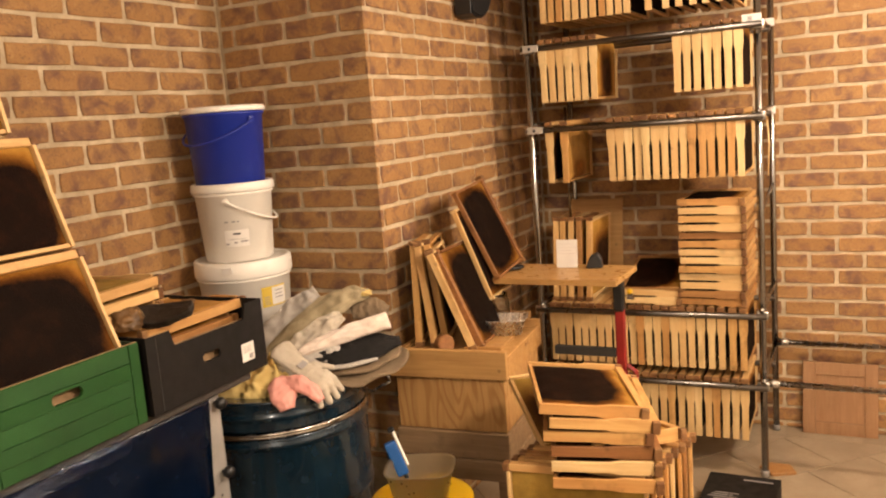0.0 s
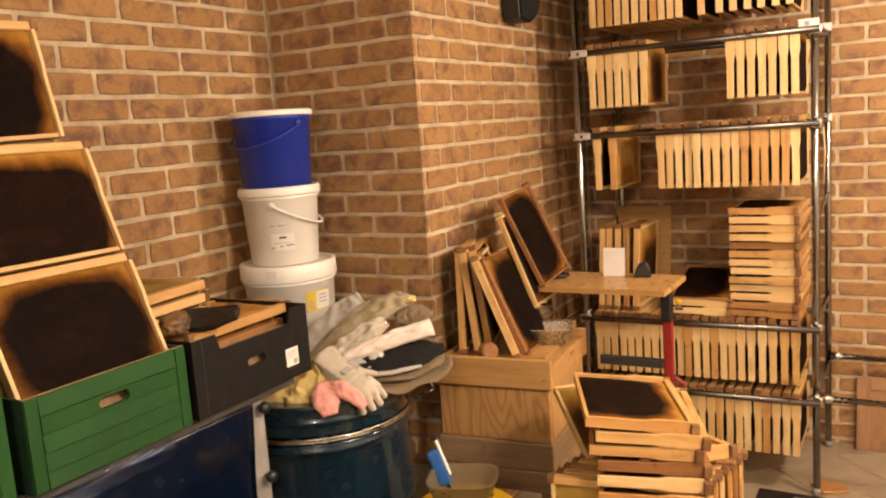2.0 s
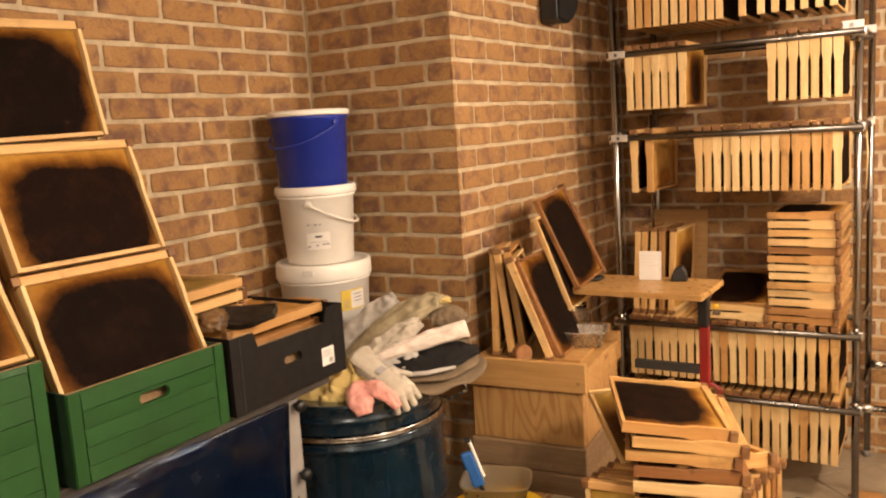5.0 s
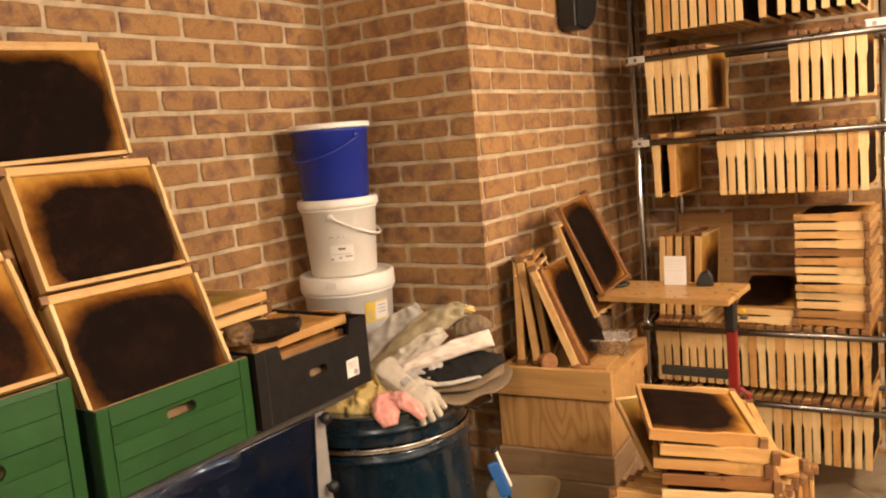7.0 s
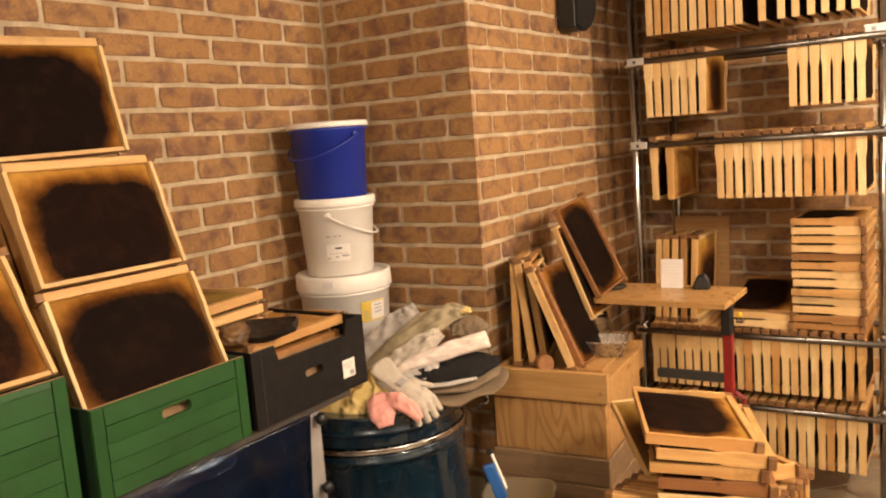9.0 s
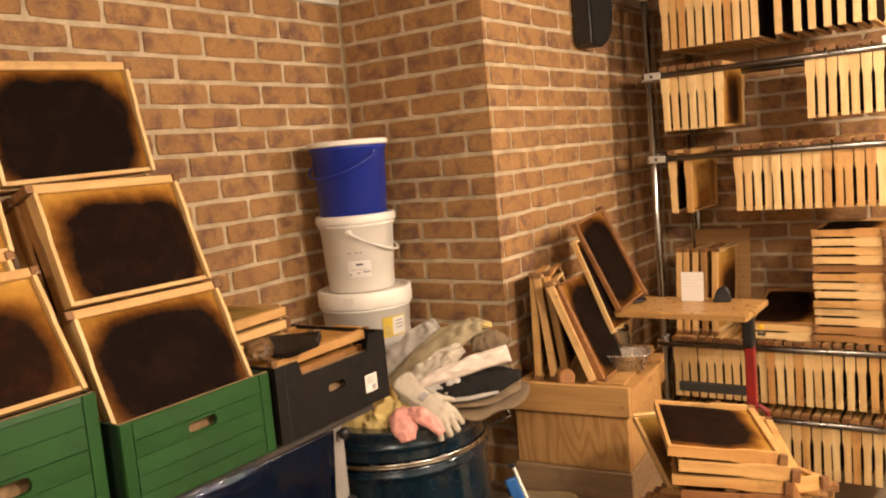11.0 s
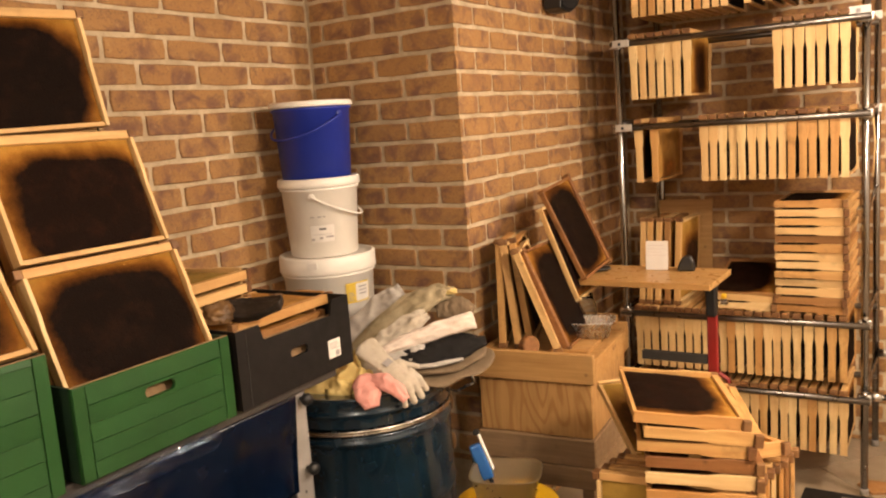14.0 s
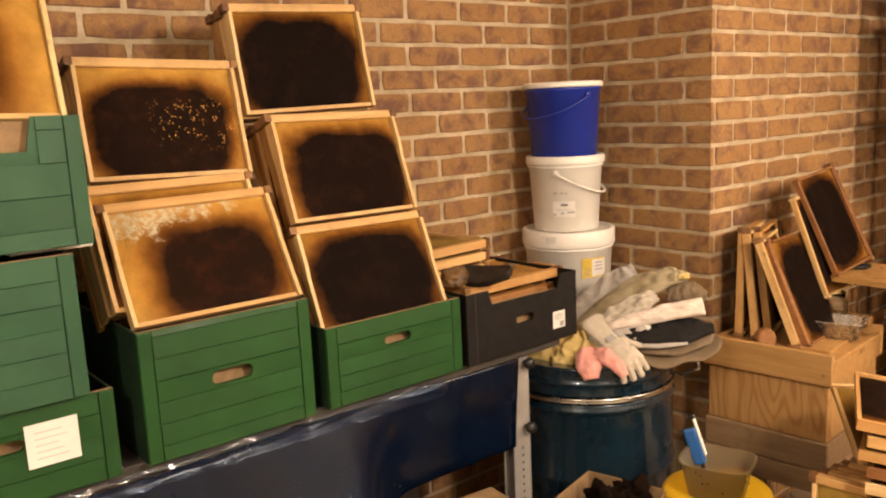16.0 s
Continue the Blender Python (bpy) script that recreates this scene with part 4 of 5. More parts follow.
# ---------- buckets in the corner ----------
def bucket(at, r_top, r_foot, h, body, lid, label, name="bucket", lidded=True, handle_turn=0.0, handle_mat=None, drop=0.10, rim=0.03):
    ob = thing(name, label, "bucket", pose(*at), "buckets stacked in the corner")
    part("body", lathe([(r_foot - 0.006, 0.0), (r_foot, 0.004), (r_top - 0.004, h - rim - 0.012), (r_top + 0.002, h - rim - 0.010), (r_top + 0.002, h - rim - 0.003), (r_top - 0.006, h - rim)], 56), body, ob, smooth=True)
    if lidded:
        part("lid", lathe([(r_top - 0.007, h - rim - 0.0005), (r_top + 0.006, h - rim), (r_top + 0.008, h - rim + 0.004), (r_top + 0.007, h - 0.005), (r_top + 0.003, h), (r_top - 0.008, h), (r_top - 0.011, h - 0.007), (r_top - 0.03, h - 0.008), (0.001, h - 0.007)], 56), lid, ob, smooth=True)
    if handle_turn is None:
        return ob
    bow = part("handle", ring_handle(2 * r_top + 0.018, drop, 0.0042), handle_mat or body, ob, smooth=True)
    bow.matrix_basis = pose(0, 0, h - rim - 0.03, 0, 0, handle_turn) @ pose(0, 0, 0, 62, 0, 0)
    for s in (-1, 1):
        ear = part("handle_mount", lathe([(0.002, 0), (0.012, 0.001), (0.012, 0.008), (0.002, 0.010)], 14), handle_mat or body, ob)
        ear.matrix_basis = pose(0, 0, h - rim - 0.03, 0, 0, handle_turn) @ pose(s * (r_top - 0.004), 0, 0, 0, s * 90, 0)
    return ob


BX, BY = -2.045, 2.215


def curved_label(r0, r1, z0, z1, a0, a1, lift=0.0012):
    """A paper strip bent round a bucket between two angles in degrees; the radius runs from r0 at z0 to r1 at z1."""
    bm = bmesh.new()
    n = 14
    for i in range(n):
        q = []
        for a, r, z in ((i, r0, z0), (i + 1, r0, z0), (i + 1, r1, z1), (i, r1, z1)):
            t = math.radians(a0 + (a1 - a0) * a / n)
            q.append(bm.verts.new(((r + lift) * math.cos(t), (r + lift) * math.sin(t), z)))
        bm.faces.new(q)
    bmesh.ops.remove_doubles(bm, verts=bm.verts, dist=1e-5)
    return bm


stool = thing("stool", "plain low wooden stool under the bucket stack", "stool", pose(BX + 0.01, BY, 0))
part("seat", box((-0.165, -0.075, 0.832), (0.035, 0.165, 0.868), 0.004), GREY_WOOD, stool)
for lx in (-0.142, 0.012):
    for ly in (-0.052, 0.142):
        part("leg", box((lx - 0.018, ly - 0.018, 0), (lx + 0.018, ly + 0.018, 0.8315), 0.003), GREY_WOOD, stool)
low = bucket((BX + 0.008, BY, 0.869), 0.160, 0.143, 0.321, WHITE_PLASTIC, WHITE_PLASTIC, "large white plastic bucket with a broad lid, at the bottom", handle_turn=None, rim=0.058, drop=0.185)
mid = bucket((BX, BY, 1.1845), 0.134, 0.116, 0.268, WHITE_PLASTIC, WHITE_PLASTIC, "white plastic bucket with a paper label", handle_turn=-62, drop=0.158)
top = bucket((BX - 0.004, BY, 1.4465), 0.134, 0.117, 0.262, BLUE_PLASTIC, WHITE_PLASTIC, "deep blue plastic bucket with a white lid", handle_turn=172, drop=0.160, rim=0.019)
part("lid_slot", box((-0.018, -0.1705, 0.286), (0.016, -0.1665, 0.309), 0.001), PAPER, low, "white moulded catch").matrix_basis = pose(0, 0, 0, 0, 0, 22)
sticker = part("sticker", curved_label(0.1520, 0.1560, 0.156, 0.226, -31, 6), YELLOW_INK, low, "yellow and white sticker")
part("sun_mark", curved_label(0.1525, 0.1556, 0.161, 0.221, -17, 5, 0.002), PAPER, sticker, "white printed half")
for i in range(4):
    part("text_line", curved_label(0.1538, 0.1541, 0.165 + i * 0.008, 0.168 + i * 0.008, -28, -19 - 2 * (i % 2), 0.002), GREY_INK, sticker)
for i in range(3):
    part("text_line", curved_label(0.1546, 0.1549, 0.183 + i * 0.012, 0.187 + i * 0.012, -13, 0, 0.003), GREY_INK, sticker)
note = part("paper_label", curved_label(0.1195, 0.1235, 0.055, 0.112, -70, -32), PAPER, mid, "white paper label with handwriting")
part("scrawl", curved_label(0.1224, 0.1228, 0.096, 0.102, -56, -45, 0.002), INK, note, "scribbled dark line")
for i, (a, b, z) in enumerate(((-69, -64, 0.062), (-56, -51, 0.066), (-46, -34, 0.069), (-66, -36, 0.080))):
    part("text_line", curved_label(0.1205, 0.1208, z, z + (0.006 if i < 3 else 0.0015), a, b, 0.002), GREY_INK, note)
for i, (a, b) in enumerate(((-68, -62), (-57, -51), (-49, -45))):
    part("stamped_mark", curved_label(0.1246, 0.1249, 0.138, 0.142, a, b, 0.0008), GREY_INK, mid, "faint stamped mark")

# ---------- steel drum with beekeeping clothes ----------
DX, DY, DR, DZ = -1.730, 1.945, 0.275, 0.868
drum = thing("steel_drum", "dark blue enamelled steel drum with a bright clamp ring", "drum", pose(DX, DY, 0))
part("shell", lathe([(DR - 0.006, 0.0), (DR + 0.004, 0.002), (DR + 0.004, 0.012), (DR, 0.016), (DR, 0.26), (DR + 0.005, 0.27), (DR + 0.005, 0.28), (DR, 0.29), (DR, 0.50), (DR + 0.005, 0.51), (DR + 0.005, 0.52), (DR, 0.53), (DR, 0.72), (DR + 0.0006, 0.723), (DR + 0.005, 0.73), (DR + 0.0062, 0.735), (DR + 0.005, 0.74), (DR + 0.0006, 0.747), (DR, 0.75), (DR, 0.757)], 72), DRUM_BLUE, drum, smooth=True)
part("clamp_ring", lathe([(DR + 0.0010, 0.76), (DR + 0.007, 0.762), (DR + 0.008, 0.767), (DR + 0.005, 0.7695), (DR + 0.008, 0.772), (DR + 0.007, 0.777), (DR + 0.0010, 0.779)], 72, close=True), RING, drum, "bright steel clamp ring", True)
part("lid_skirt", lathe([(DR - 0.004, 0.781), (DR, 0.7812), (DR + 0.001, 0.782), (DR + 0.001, 0.7835), (DR + 0.001, 0.807), (DR + 0.0015, 0.81), (DR + 0.005, 0.816), (DR + 0.0062, 0.8205), (DR + 0.005, 0.825), (DR + 0.0015, 0.831), (DR + 0.001, 0.834), (DR + 0.001, DZ - 0.010), (DR + 0.0025, DZ - 0.006), (DR + 0.0025, DZ - 0.002), (DR - 0.003, DZ), (DR - 0.02, DZ - 0.003), (0.001, DZ - 0.004)], 72), DRUM_BLUE, drum, smooth=True)
bm = tube([(0.200, 0.192, 0.772), (0.250, 0.165, 0.776), (0.290, 0.158, 0.800), (0.322, 0.155, 0.815)], 0.0045, 8)
tube([(0.322, 0.155, 0.815), (0.312, 0.157, 0.842), (0.285, 0.160, 0.836), (0.235, 0.165, 0.806)], 0.0045, 8, bm)
part("clamp_lever", bm, STEEL, drum, "bent steel wire lever", True)


def capsule(bm, a, b, r0, r1, segs=10, steps=5):
    a, b = Vector(a), Vector(b)
    for i in range(steps + 1):
        t = i / steps
        bmesh.ops.create_icosphere(bm, subdivisions=2, radius=r0 + (r1 - r0) * t, matrix=Matrix.Translation(a.lerp(b, t)))


def fuse(ob, voxel=0.0042, smooth=4, wrinkle=0.0, size=0.03, seed=0):
    r = ob.modifiers.new("fuse", "REMESH")
    r.mode, r.voxel_size, r.use_smooth_shade = "VOXEL", voxel, True
    s = ob.modifiers.new("soften", "SMOOTH")
    s.factor, s.iterations = 0.5, smooth
    if wrinkle:
        tex = bpy.data.textures.new("folds", "CLOUDS")
        tex.noise_scale, tex.noise_depth = size, 2
        d = ob.modifiers.new("folds", "DISPLACE")
        d.texture, d.strength, d.mid_level, d.texture_coords = tex, wrinkle, 0.5, "LOCAL"
    return ob


def glove(m, material, label, spread=0.018, curl=0.04, cuff=0.10, group="gloves on the drum"):
    """Fingers along local x, thumb towards +y, lying with the palm down."""
    bm = bmesh.new()
    for k in range(4):
        y = (k - 1.5) * 0.021
        r = 0.0138 - 0.0008 * abs(k - 1.4)
        ln = (0.050, 0.060, 0.064, 0.056)[k]
        base, mid_p = Vector((0.035, y, 0)), Vector((0.035 + ln * 0.55, y * 1.2, -curl * 0.25))
        tip = Vector((0.035 + ln, y * (1.3 + spread * 10), -curl))
        capsule(bm, base, mid_p, r + 0.001, r, steps=4)
        capsule(bm, mid_p, tip, r, r - 0.0015, steps=4)
    capsule(bm, (-0.015, 0.035, -0.004), (0.030, 0.070, -0.014), 0.014, 0.011, steps=5)
    for i in range(5):
        bmesh.ops.create_icosphere(bm, subdivisions=2, radius=1, matrix=Matrix.Translation((-0.045 + 0.022 * i, 0, 0)) @ Matrix.Diagonal((0.022, 0.036 + 0.0018 * i, 0.0135, 1)))
    for i in range(16):
        bmesh.ops.create_icosphere(bm, subdivisions=2, radius=1, matrix=Matrix.Translation((-0.055 - cuff * i / 15, 0.0007 * i, 0.002)) @ Matrix.Diagonal((0.022, 0.034 + 0.001 * i, 0.012 + 0.0003 * i, 1)))
    ob = mesh_thing("glove", bm, material, label, "glove", m, group, smooth=True)
    return fuse(ob, 0.0040, 3, 0.006, 0.03)


def crumple(name, at, spans, height, material, label, category, seed, drop=0.0, turn=0.0, n=46, fold=(9.0, 0.5), tilt=(0, 0)):
    """A sheet of cloth thrown down in folds."""
    bm = bmesh.new()
    grid = []
    for j in range(n + 1):
        for i in range(n + 1):
            u, w = i / n * 2 - 1, j / n * 2 - 1
            wob = 0.22 * noise.noise((math.atan2(w, u) * 1.3 + seed, seed, 0.5))
            k = 1 + wob
            x, y = u * spans[0] * k, w * spans[1] * k
            d = max(abs(u), abs(w))
            r1 = 1 - abs(noise.noise((x * fold[0] + seed, y * fold[0] * 0.55, seed * 0.7)))
            r2 = noise.noise((x * fold[0] * 2.6, y * fold[0] * 2.6 + seed, 3))
            z = height * (1 - d ** 2.4) * (0.35 + 0.75 * r1 ** 2) + height * fold[1] * 0.3 * r2 * (1 - 0.5 * d) - drop * max(0, d - 0.72) ** 1.2 * 3
            grid.append(bm.verts.new((x, y, z)))
    for j in range(n):
        for i in range(n):
            bm.faces.new((grid[j * (n + 1) + i], grid[j * (n + 1) + i + 1], grid[(j + 1) * (n + 1) + i + 1], grid[(j + 1) * (n + 1) + i]))
    ob = mesh_thing(name, bm, material, label, category, pose(*at, tilt[0], tilt[1], turn), smooth=True)
    s = ob.modifiers.new("thick", "SOLIDIFY")
    s.thickness, s.offset = 0.004, -1
    return ob


# hat with a rolled veil: brim, crown, netting
hat = thing("beekeeper_hat", "flattened brown canvas hat lying on the drum", "hat", pose(-1.500, 2.045, DZ + 0.016, 4, -5, 20))
bm = lathe([(0.001, 0.010), (0.09, 0.012), (0.165, 0.004), (0.176, 0.0), (0.178, -0.004), (0.168, -0.003), (0.09, 0.004), (0.001, 0.003)], 48)
for v in bm.verts:
    far = (v.co.xy.length / 0.17) ** 2
    v.co.z += far * (0.010 * math.sin(2 * math.atan2(v.co.y, v.co.x) + 0.6) + 0.014 * noise.noise(v.co * 11))
    v.co.x *= 1 + 0.10 * noise.noise((v.co.x * 6, v.co.y * 6, 1))
    v.co.y *= 0.86
part("brim", bm, BROWN_FELT, hat, smooth=True)
bm = lathe([(0.001, 0.016), (0.080, 0.017), (0.150, 0.018), (0.158, 0.024), (0.150, 0.030), (0.08, 0.034), (0.001, 0.033)], 48)
for v in bm.verts:
    far = (v.co.xy.length / 0.17) ** 2
    v.co.z += far * (0.012 * math.sin(2 * math.atan2(v.co.y, v.co.x) + 0.9) + 0.016 * noise.noise(v.co * 12 + Vector((4, 0, 0))))
    v.co.x *= 1 + 0.12 * noise.noise((v.co.x * 7, v.co.y * 7, 5))
    v.co.y *= 0.84
part("second_brim", bm, BROWN_FELT, hat, smooth=True)
# long gloves and rolled cloth piled over the hat
def sleeve(name, points, widths, thick, material, label, seed, up=(0.45, -0.6, 0.66), crease=0.006, flare=0.0):
    """A flattened cloth tube with folds across it, along a smooth line."""
    pts = [Vector(p) for p in points]
    n, segs = 44, 36
    bm = bmesh.new()
    rings = []

    def along(values, t):
        f = t * (len(values) - 1)
        i = min(int(f), len(values) - 2)
        u = f - i
        u = u * u * (3 - 2 * u) if not isinstance(values[0], Vector) else u
        return values[i] * (1 - u) + values[i + 1] * u

    for i in range(n + 1):
        t = i / n
        p, q = along(pts, t), along(pts, min(1, t + 0.12))
        o = along(pts, max(0, t - 0.12))
        d = (q - o).normalized()
        side = d.cross(Vector(up)).normalized()
        top_way = side.cross(d)
        w = along(widths, t)
        ring = []
        for k in range(segs):
            a = 2 * math.pi * k / segs
            c, s_ = math.cos(a), math.sin(a)
            fold = crease * (noise.noise((t * 9 + seed, c * 1.6, seed)) + 0.7 * noise.noise((t * 17 - c * 2.2 + seed, c * 2.5, s_)) + 0.5 * noise.noise((t * 3, c * 7 + seed, 2)))
            edge = 1 + 0.12 * noise.noise((t * 7, seed, 4 + c))
            lift = thick * (0.35 + 0.65 * min(1, 5 * min(t + 0.05, 1.05 - t)))
            ring.append(bm.verts.new(p + side * (w * edge * c) + top_way * (lift * s_ + fold * (0.4 + 0.6 * abs(s_)))))
        rings.append(ring)
    for a, b in zip(rings, rings[1:]):
        for k in range(segs):
            bm.faces.new((a[k], a[(k + 1) % segs], b[(k + 1) % segs], b[k]))
    bm.faces.new(list(reversed(rings[0])))
    bm.faces.new(rings[-1])
    return mesh_thing(name, bm, material, label, "glove" if "glove" in name else "cloth", smooth=True)


sleeve("gauntlet_glove", [(-1.790, 1.905, 0.900), (-1.745, 1.985, 0.985), (-1.690, 2.050, 1.055), (-1.640, 2.090, 1.095)], [0.046, 0.050, 0.042, 0.030], 0.014, GREY_CLOTH, "grey cotton gauntlet glove flung over the pile", 1.0, crease=0.011)
sleeve("leather_glove", [(-1.735, 1.915, 0.905), (-1.660, 1.985, 0.985), (-1.590, 2.055, 1.055), (-1.530, 2.110, 1.085), (-1.490, 2.150, 1.085)], [0.036, 0.046, 0.044, 0.034, 0.018], 0.020, DIRTY_LEATHER, "dirt-stained leather beekeeping glove", 5.0, crease=0.017)
sleeve("leather_glove", [(-1.690, 1.880, 0.905), (-1.620, 1.940, 0.955), (-1.565, 2.000, 1.010), (-1.530, 2.050, 1.035)], [0.036, 0.042, 0.036, 0.020], 0.020, KNIT, "creased greyish leather glove, folded", 7.0, crease=0.016)
sleeve("rolled_cloth", [(-1.620, 1.890, 0.940), (-1.540, 1.950, 0.975), (-1.465, 2.015, 1.000), (-1.385, 2.085, 1.018)], [0.012, 0.022, 0.027, 0.029], 0.022, PALE_CLOTH, "pale pinkish cotton cloth rolled up", 9.0, crease=0.009)
sleeve("sleeve_cloth", [(-1.720, 1.850, 0.895), (-1.630, 1.880, 0.915), (-1.540, 1.930, 0.940), (-1.490, 1.970, 0.950)], [0.030, 0.042, 0.042, 0.026], 0.012, GREY_CLOTH, "grey-brown cotton sleeve lying flat", 11.0, crease=0.010)
sleeve("black_veil", [(-1.565, 1.915, 0.925), (-1.500, 1.965, 0.940), (-1.430, 2.020, 0.950), (-1.350, 2.085, 0.955)], [0.022, 0.056, 0.064, 0.020], 0.018, VEIL, "black tulle veil folded on the hat", 31.0, (0.3, -0.35, 0.9), 0.008)
sleeve("veil_band", [(-1.585, 1.900, 0.915), (-1.520, 1.890, 0.912), (-1.440, 1.930, 0.917), (-1.375, 1.990, 0.925)], [0.006, 0.008, 0.008, 0.005], 0.006, GREY_CLOTH, "white cloth edge band of the veil", 33.0, (0.3, -0.35, 0.9), 0.002)
sleeve("brown_rag", [(-1.540, 2.120, 1.030), (-1.490, 2.160, 1.035), (-1.450, 2.190, 1.010)], [0.030, 0.040, 0.030], 0.022, BROWN_FELT, "brown rag at the back of the pile", 13.0)
lump("yellow_fingertip", (-1.505, 2.130, 1.082), (0.034, 0.022, 0.012), CREAM, "ochre rubber fingertip of a glove", 15.0, 0.4)

crumple("leather_glove", (-1.690, 1.822, DZ + 0.003), (0.125, 0.082), 0.085, CREAM, "cream-yellow leather glove crumpled on the drum lid", "glove", 2.3, 0.02, 18, fold=(17.0, 1.0))
sleeve("leather_glove", [(-1.825, 1.815, 0.868), (-1.755, 1.780, 0.876), (-1.680, 1.762, 0.878), (-1.615, 1.765, 0.882)], [0.018, 0.034, 0.036, 0.024], 0.020, CREAM, "cream-yellow leather glove lying at the drum's edge", 19.0, crease=0.010)
sleeve("rubber_glove", [(-1.600, 1.800, 0.902), (-1.568, 1.765, 0.905), (-1.540, 1.742, 0.880), (-1.523, 1.732, 0.846)], [0.020, 0.036, 0.038, 0.022], 0.017, PINK, "pink rubber glove hanging over the rim", 21.0, (0.45, -0.75, 0.5), 0.0045)
sleeve("rubber_glove", [(-1.560, 1.775, 0.910), (-1.505, 1.770, 0.912), (-1.462, 1.775, 0.890), (-1.440, 1.780, 0.862)], [0.018, 0.024, 0.020, 0.013], 0.011, PINK, "pink rubber glove hanging over the rim", 23.0, (0.45, -0.75, 0.5), 0.0035)
white_glove = glove(basis((-1.500, 1.822, 0.925), (0.88, -0.06, -0.42), (0.34, -0.42, 0.84)) @ Matrix.Diagonal((0.88, 0.88, 0.88, 1)), KNIT, "off-white knitted cotton glove drooping over the drum rim", curl=0.055, cuff=0.085)
part("print", box((-0.045, -0.016, 0.0165), (-0.022, 0.016, 0.0185), 0.0006), GREY_INK, white_glove, "dark printed band")

# ---------- yellow barrel with tub and gas lighter ----------
barrel = thing("yellow_barrel", "yellow plastic barrel with a flat lid", "barrel", pose(-1.165, 1.815, 0))
part("body", lathe([(0.10, 0.0), (0.122, 0.004), (0.126, 0.3), (0.124, 0.565)], 44), YELLOW_PLASTIC, barrel, smooth=True)
part("lid", lathe([(0.124, 0.566), (0.140, 0.568), (0.142, 0.595), (0.137, 0.602), (0.11, 0.600), (0.001, 0.600)], 44), YELLOW_PLASTIC, barrel, smooth=True)
tub = thing("plastic_tub", "cloudy plastic tub smeared with honey", "tub", pose(-1.155, 1.800, 0.6025, 0, 0, 20))
bm = bmesh.new()
rings = []
for r, z in ((0.060, 0.0), (0.074, 0.001), (0.094, 0.090), (0.100, 0.092), (0.100, 0.096), (0.091, 0.094), (0.071, 0.004), (0.058, 0.004)):
    ring = []
    for k in range(40):
        a = 2 * math.pi * k / 40
        c, s = math.cos(a), math.sin(a)
        q = (abs(c) ** 4 + abs(s) ** 4) ** -0.25
        ring.append(bm.verts.new((r * c * q * 0.94, r * s * q * 0.80, z)))
    rings.append(ring)
for a, b in zip(rings, rings[1:]):
    for k in range(40):
        bm.faces.new((a[k], a[(k + 1) % 40], b[(k + 1) % 40], b[k]))
bm.faces.new(list(reversed(rings[0])))
bm.faces.new(rings[-1])
part("shell", bm, TUB, tub, smooth=True)
random.seed(5)
for i in range(26):
    a = random.uniform(math.pi * 1.0, math.pi * 2.3)
    z = random.uniform(0.012, 0.085)
    r = (0.074 + 0.02 * z / 0.09)
    c, s = math.cos(a), math.sin(a)
    q = (abs(c) ** 4 + abs(s) ** 4) ** -0.25
    size = random.uniform(0.0015, 0.004)
    bm = bmesh.new()
    bmesh.ops.create_icosphere(bm, subdivisions=1, radius=size, matrix=Matrix.Translation((r * c * q * 0.945, r * s * q * 0.805, z)))
    part("honey_spot", bm, HONEY_DIRT, tub)
lighter = thing("gas_lighter", "blue and white gas lighter standing in the tub", "lighter", basis((-1.205, 1.835, 0.616), (0.85, 0.50, 0.35), (-0.46, -0.10, 1)) @ Matrix.Scale(0.98, 4))
part("body", box((-0.024, -0.012, 0.040), (0.010, 0.012, 0.142), 0.007, segs=2), LIGHT_BLUE, lighter)
part("stripe", box((0.0102, -0.008, 0.060), (0.0185, 0.008, 0.165), 0.003), WHITE_PLASTIC, lighter, "white plastic strip")
part("nozzle", tube([(-0.002, 0, 0.044), (-0.004, 0, 0.02), (-0.006, 0, 0.004)], 0.006, 10), BLACK, lighter, "black nozzle")
part("trigger", box((-0.030, -0.005, 0.090), (-0.0245, 0.005, 0.118), 0.002), BLACK, lighter)
part("cap", box((0.002, -0.009, 0.1655), (0.020, 0.010, 0.178), 0.003), BLACK, lighter)

# ---------- boxes by the drum ----------
open_carton = thing("open_carton", "open cardboard box with blackened comb pieces", "box", pose(-1.335, 1.560, 0, 0, 0, 14))
open_box("wall_panel", (0.12, 0.14), 0.0, 0.60, 0.006, CARD_EDGE, open_carton, bevel=0.001)
part("bottom", box((-0.112, -0.132, 0.001), (0.112, 0.132, 0.006)), CARD_EDGE, open_carton)
part("filling", box((-0.112, -0.132, 0.0065), (0.112, 0.132, 0.54), 0.01), BLACK_CARD, open_carton, "dark waste filling")
for i, (x, y, s) in enumerate(((0.0, 0.03, 0.04), (0.05, 0.08, 0.045), (-0.05, 0.06, 0.035), (0.04, -0.04, 0.04), (-0.06, -0.06, 0.03))):
    c = math.radians(14)
    lump("black_comb_piece", (-1.335 + x * math.cos(c) - y * math.sin(c), 1.560 + x * math.sin(c) + y * math.cos(c), 0.541), (s, s * 0.7, s * 1.0), COMB_BLACK, "blackened lump of old comb in the box", 30 + i, 0.7)
carton = thing("carton", "brown cardboard box standing before the draped table", "box", pose(-1.40, 1.10, 0, 0, 0, -6))
part("body", box((-0.13, -0.20, 0), (0.13, 0.20, 0.66), 0.003), CARD_EDGE, carton)
part("flap", box((-0.13, 0.02, 0.6605), (0.128, 0.20, 0.664), 0.001), CARD_EDGE, carton)

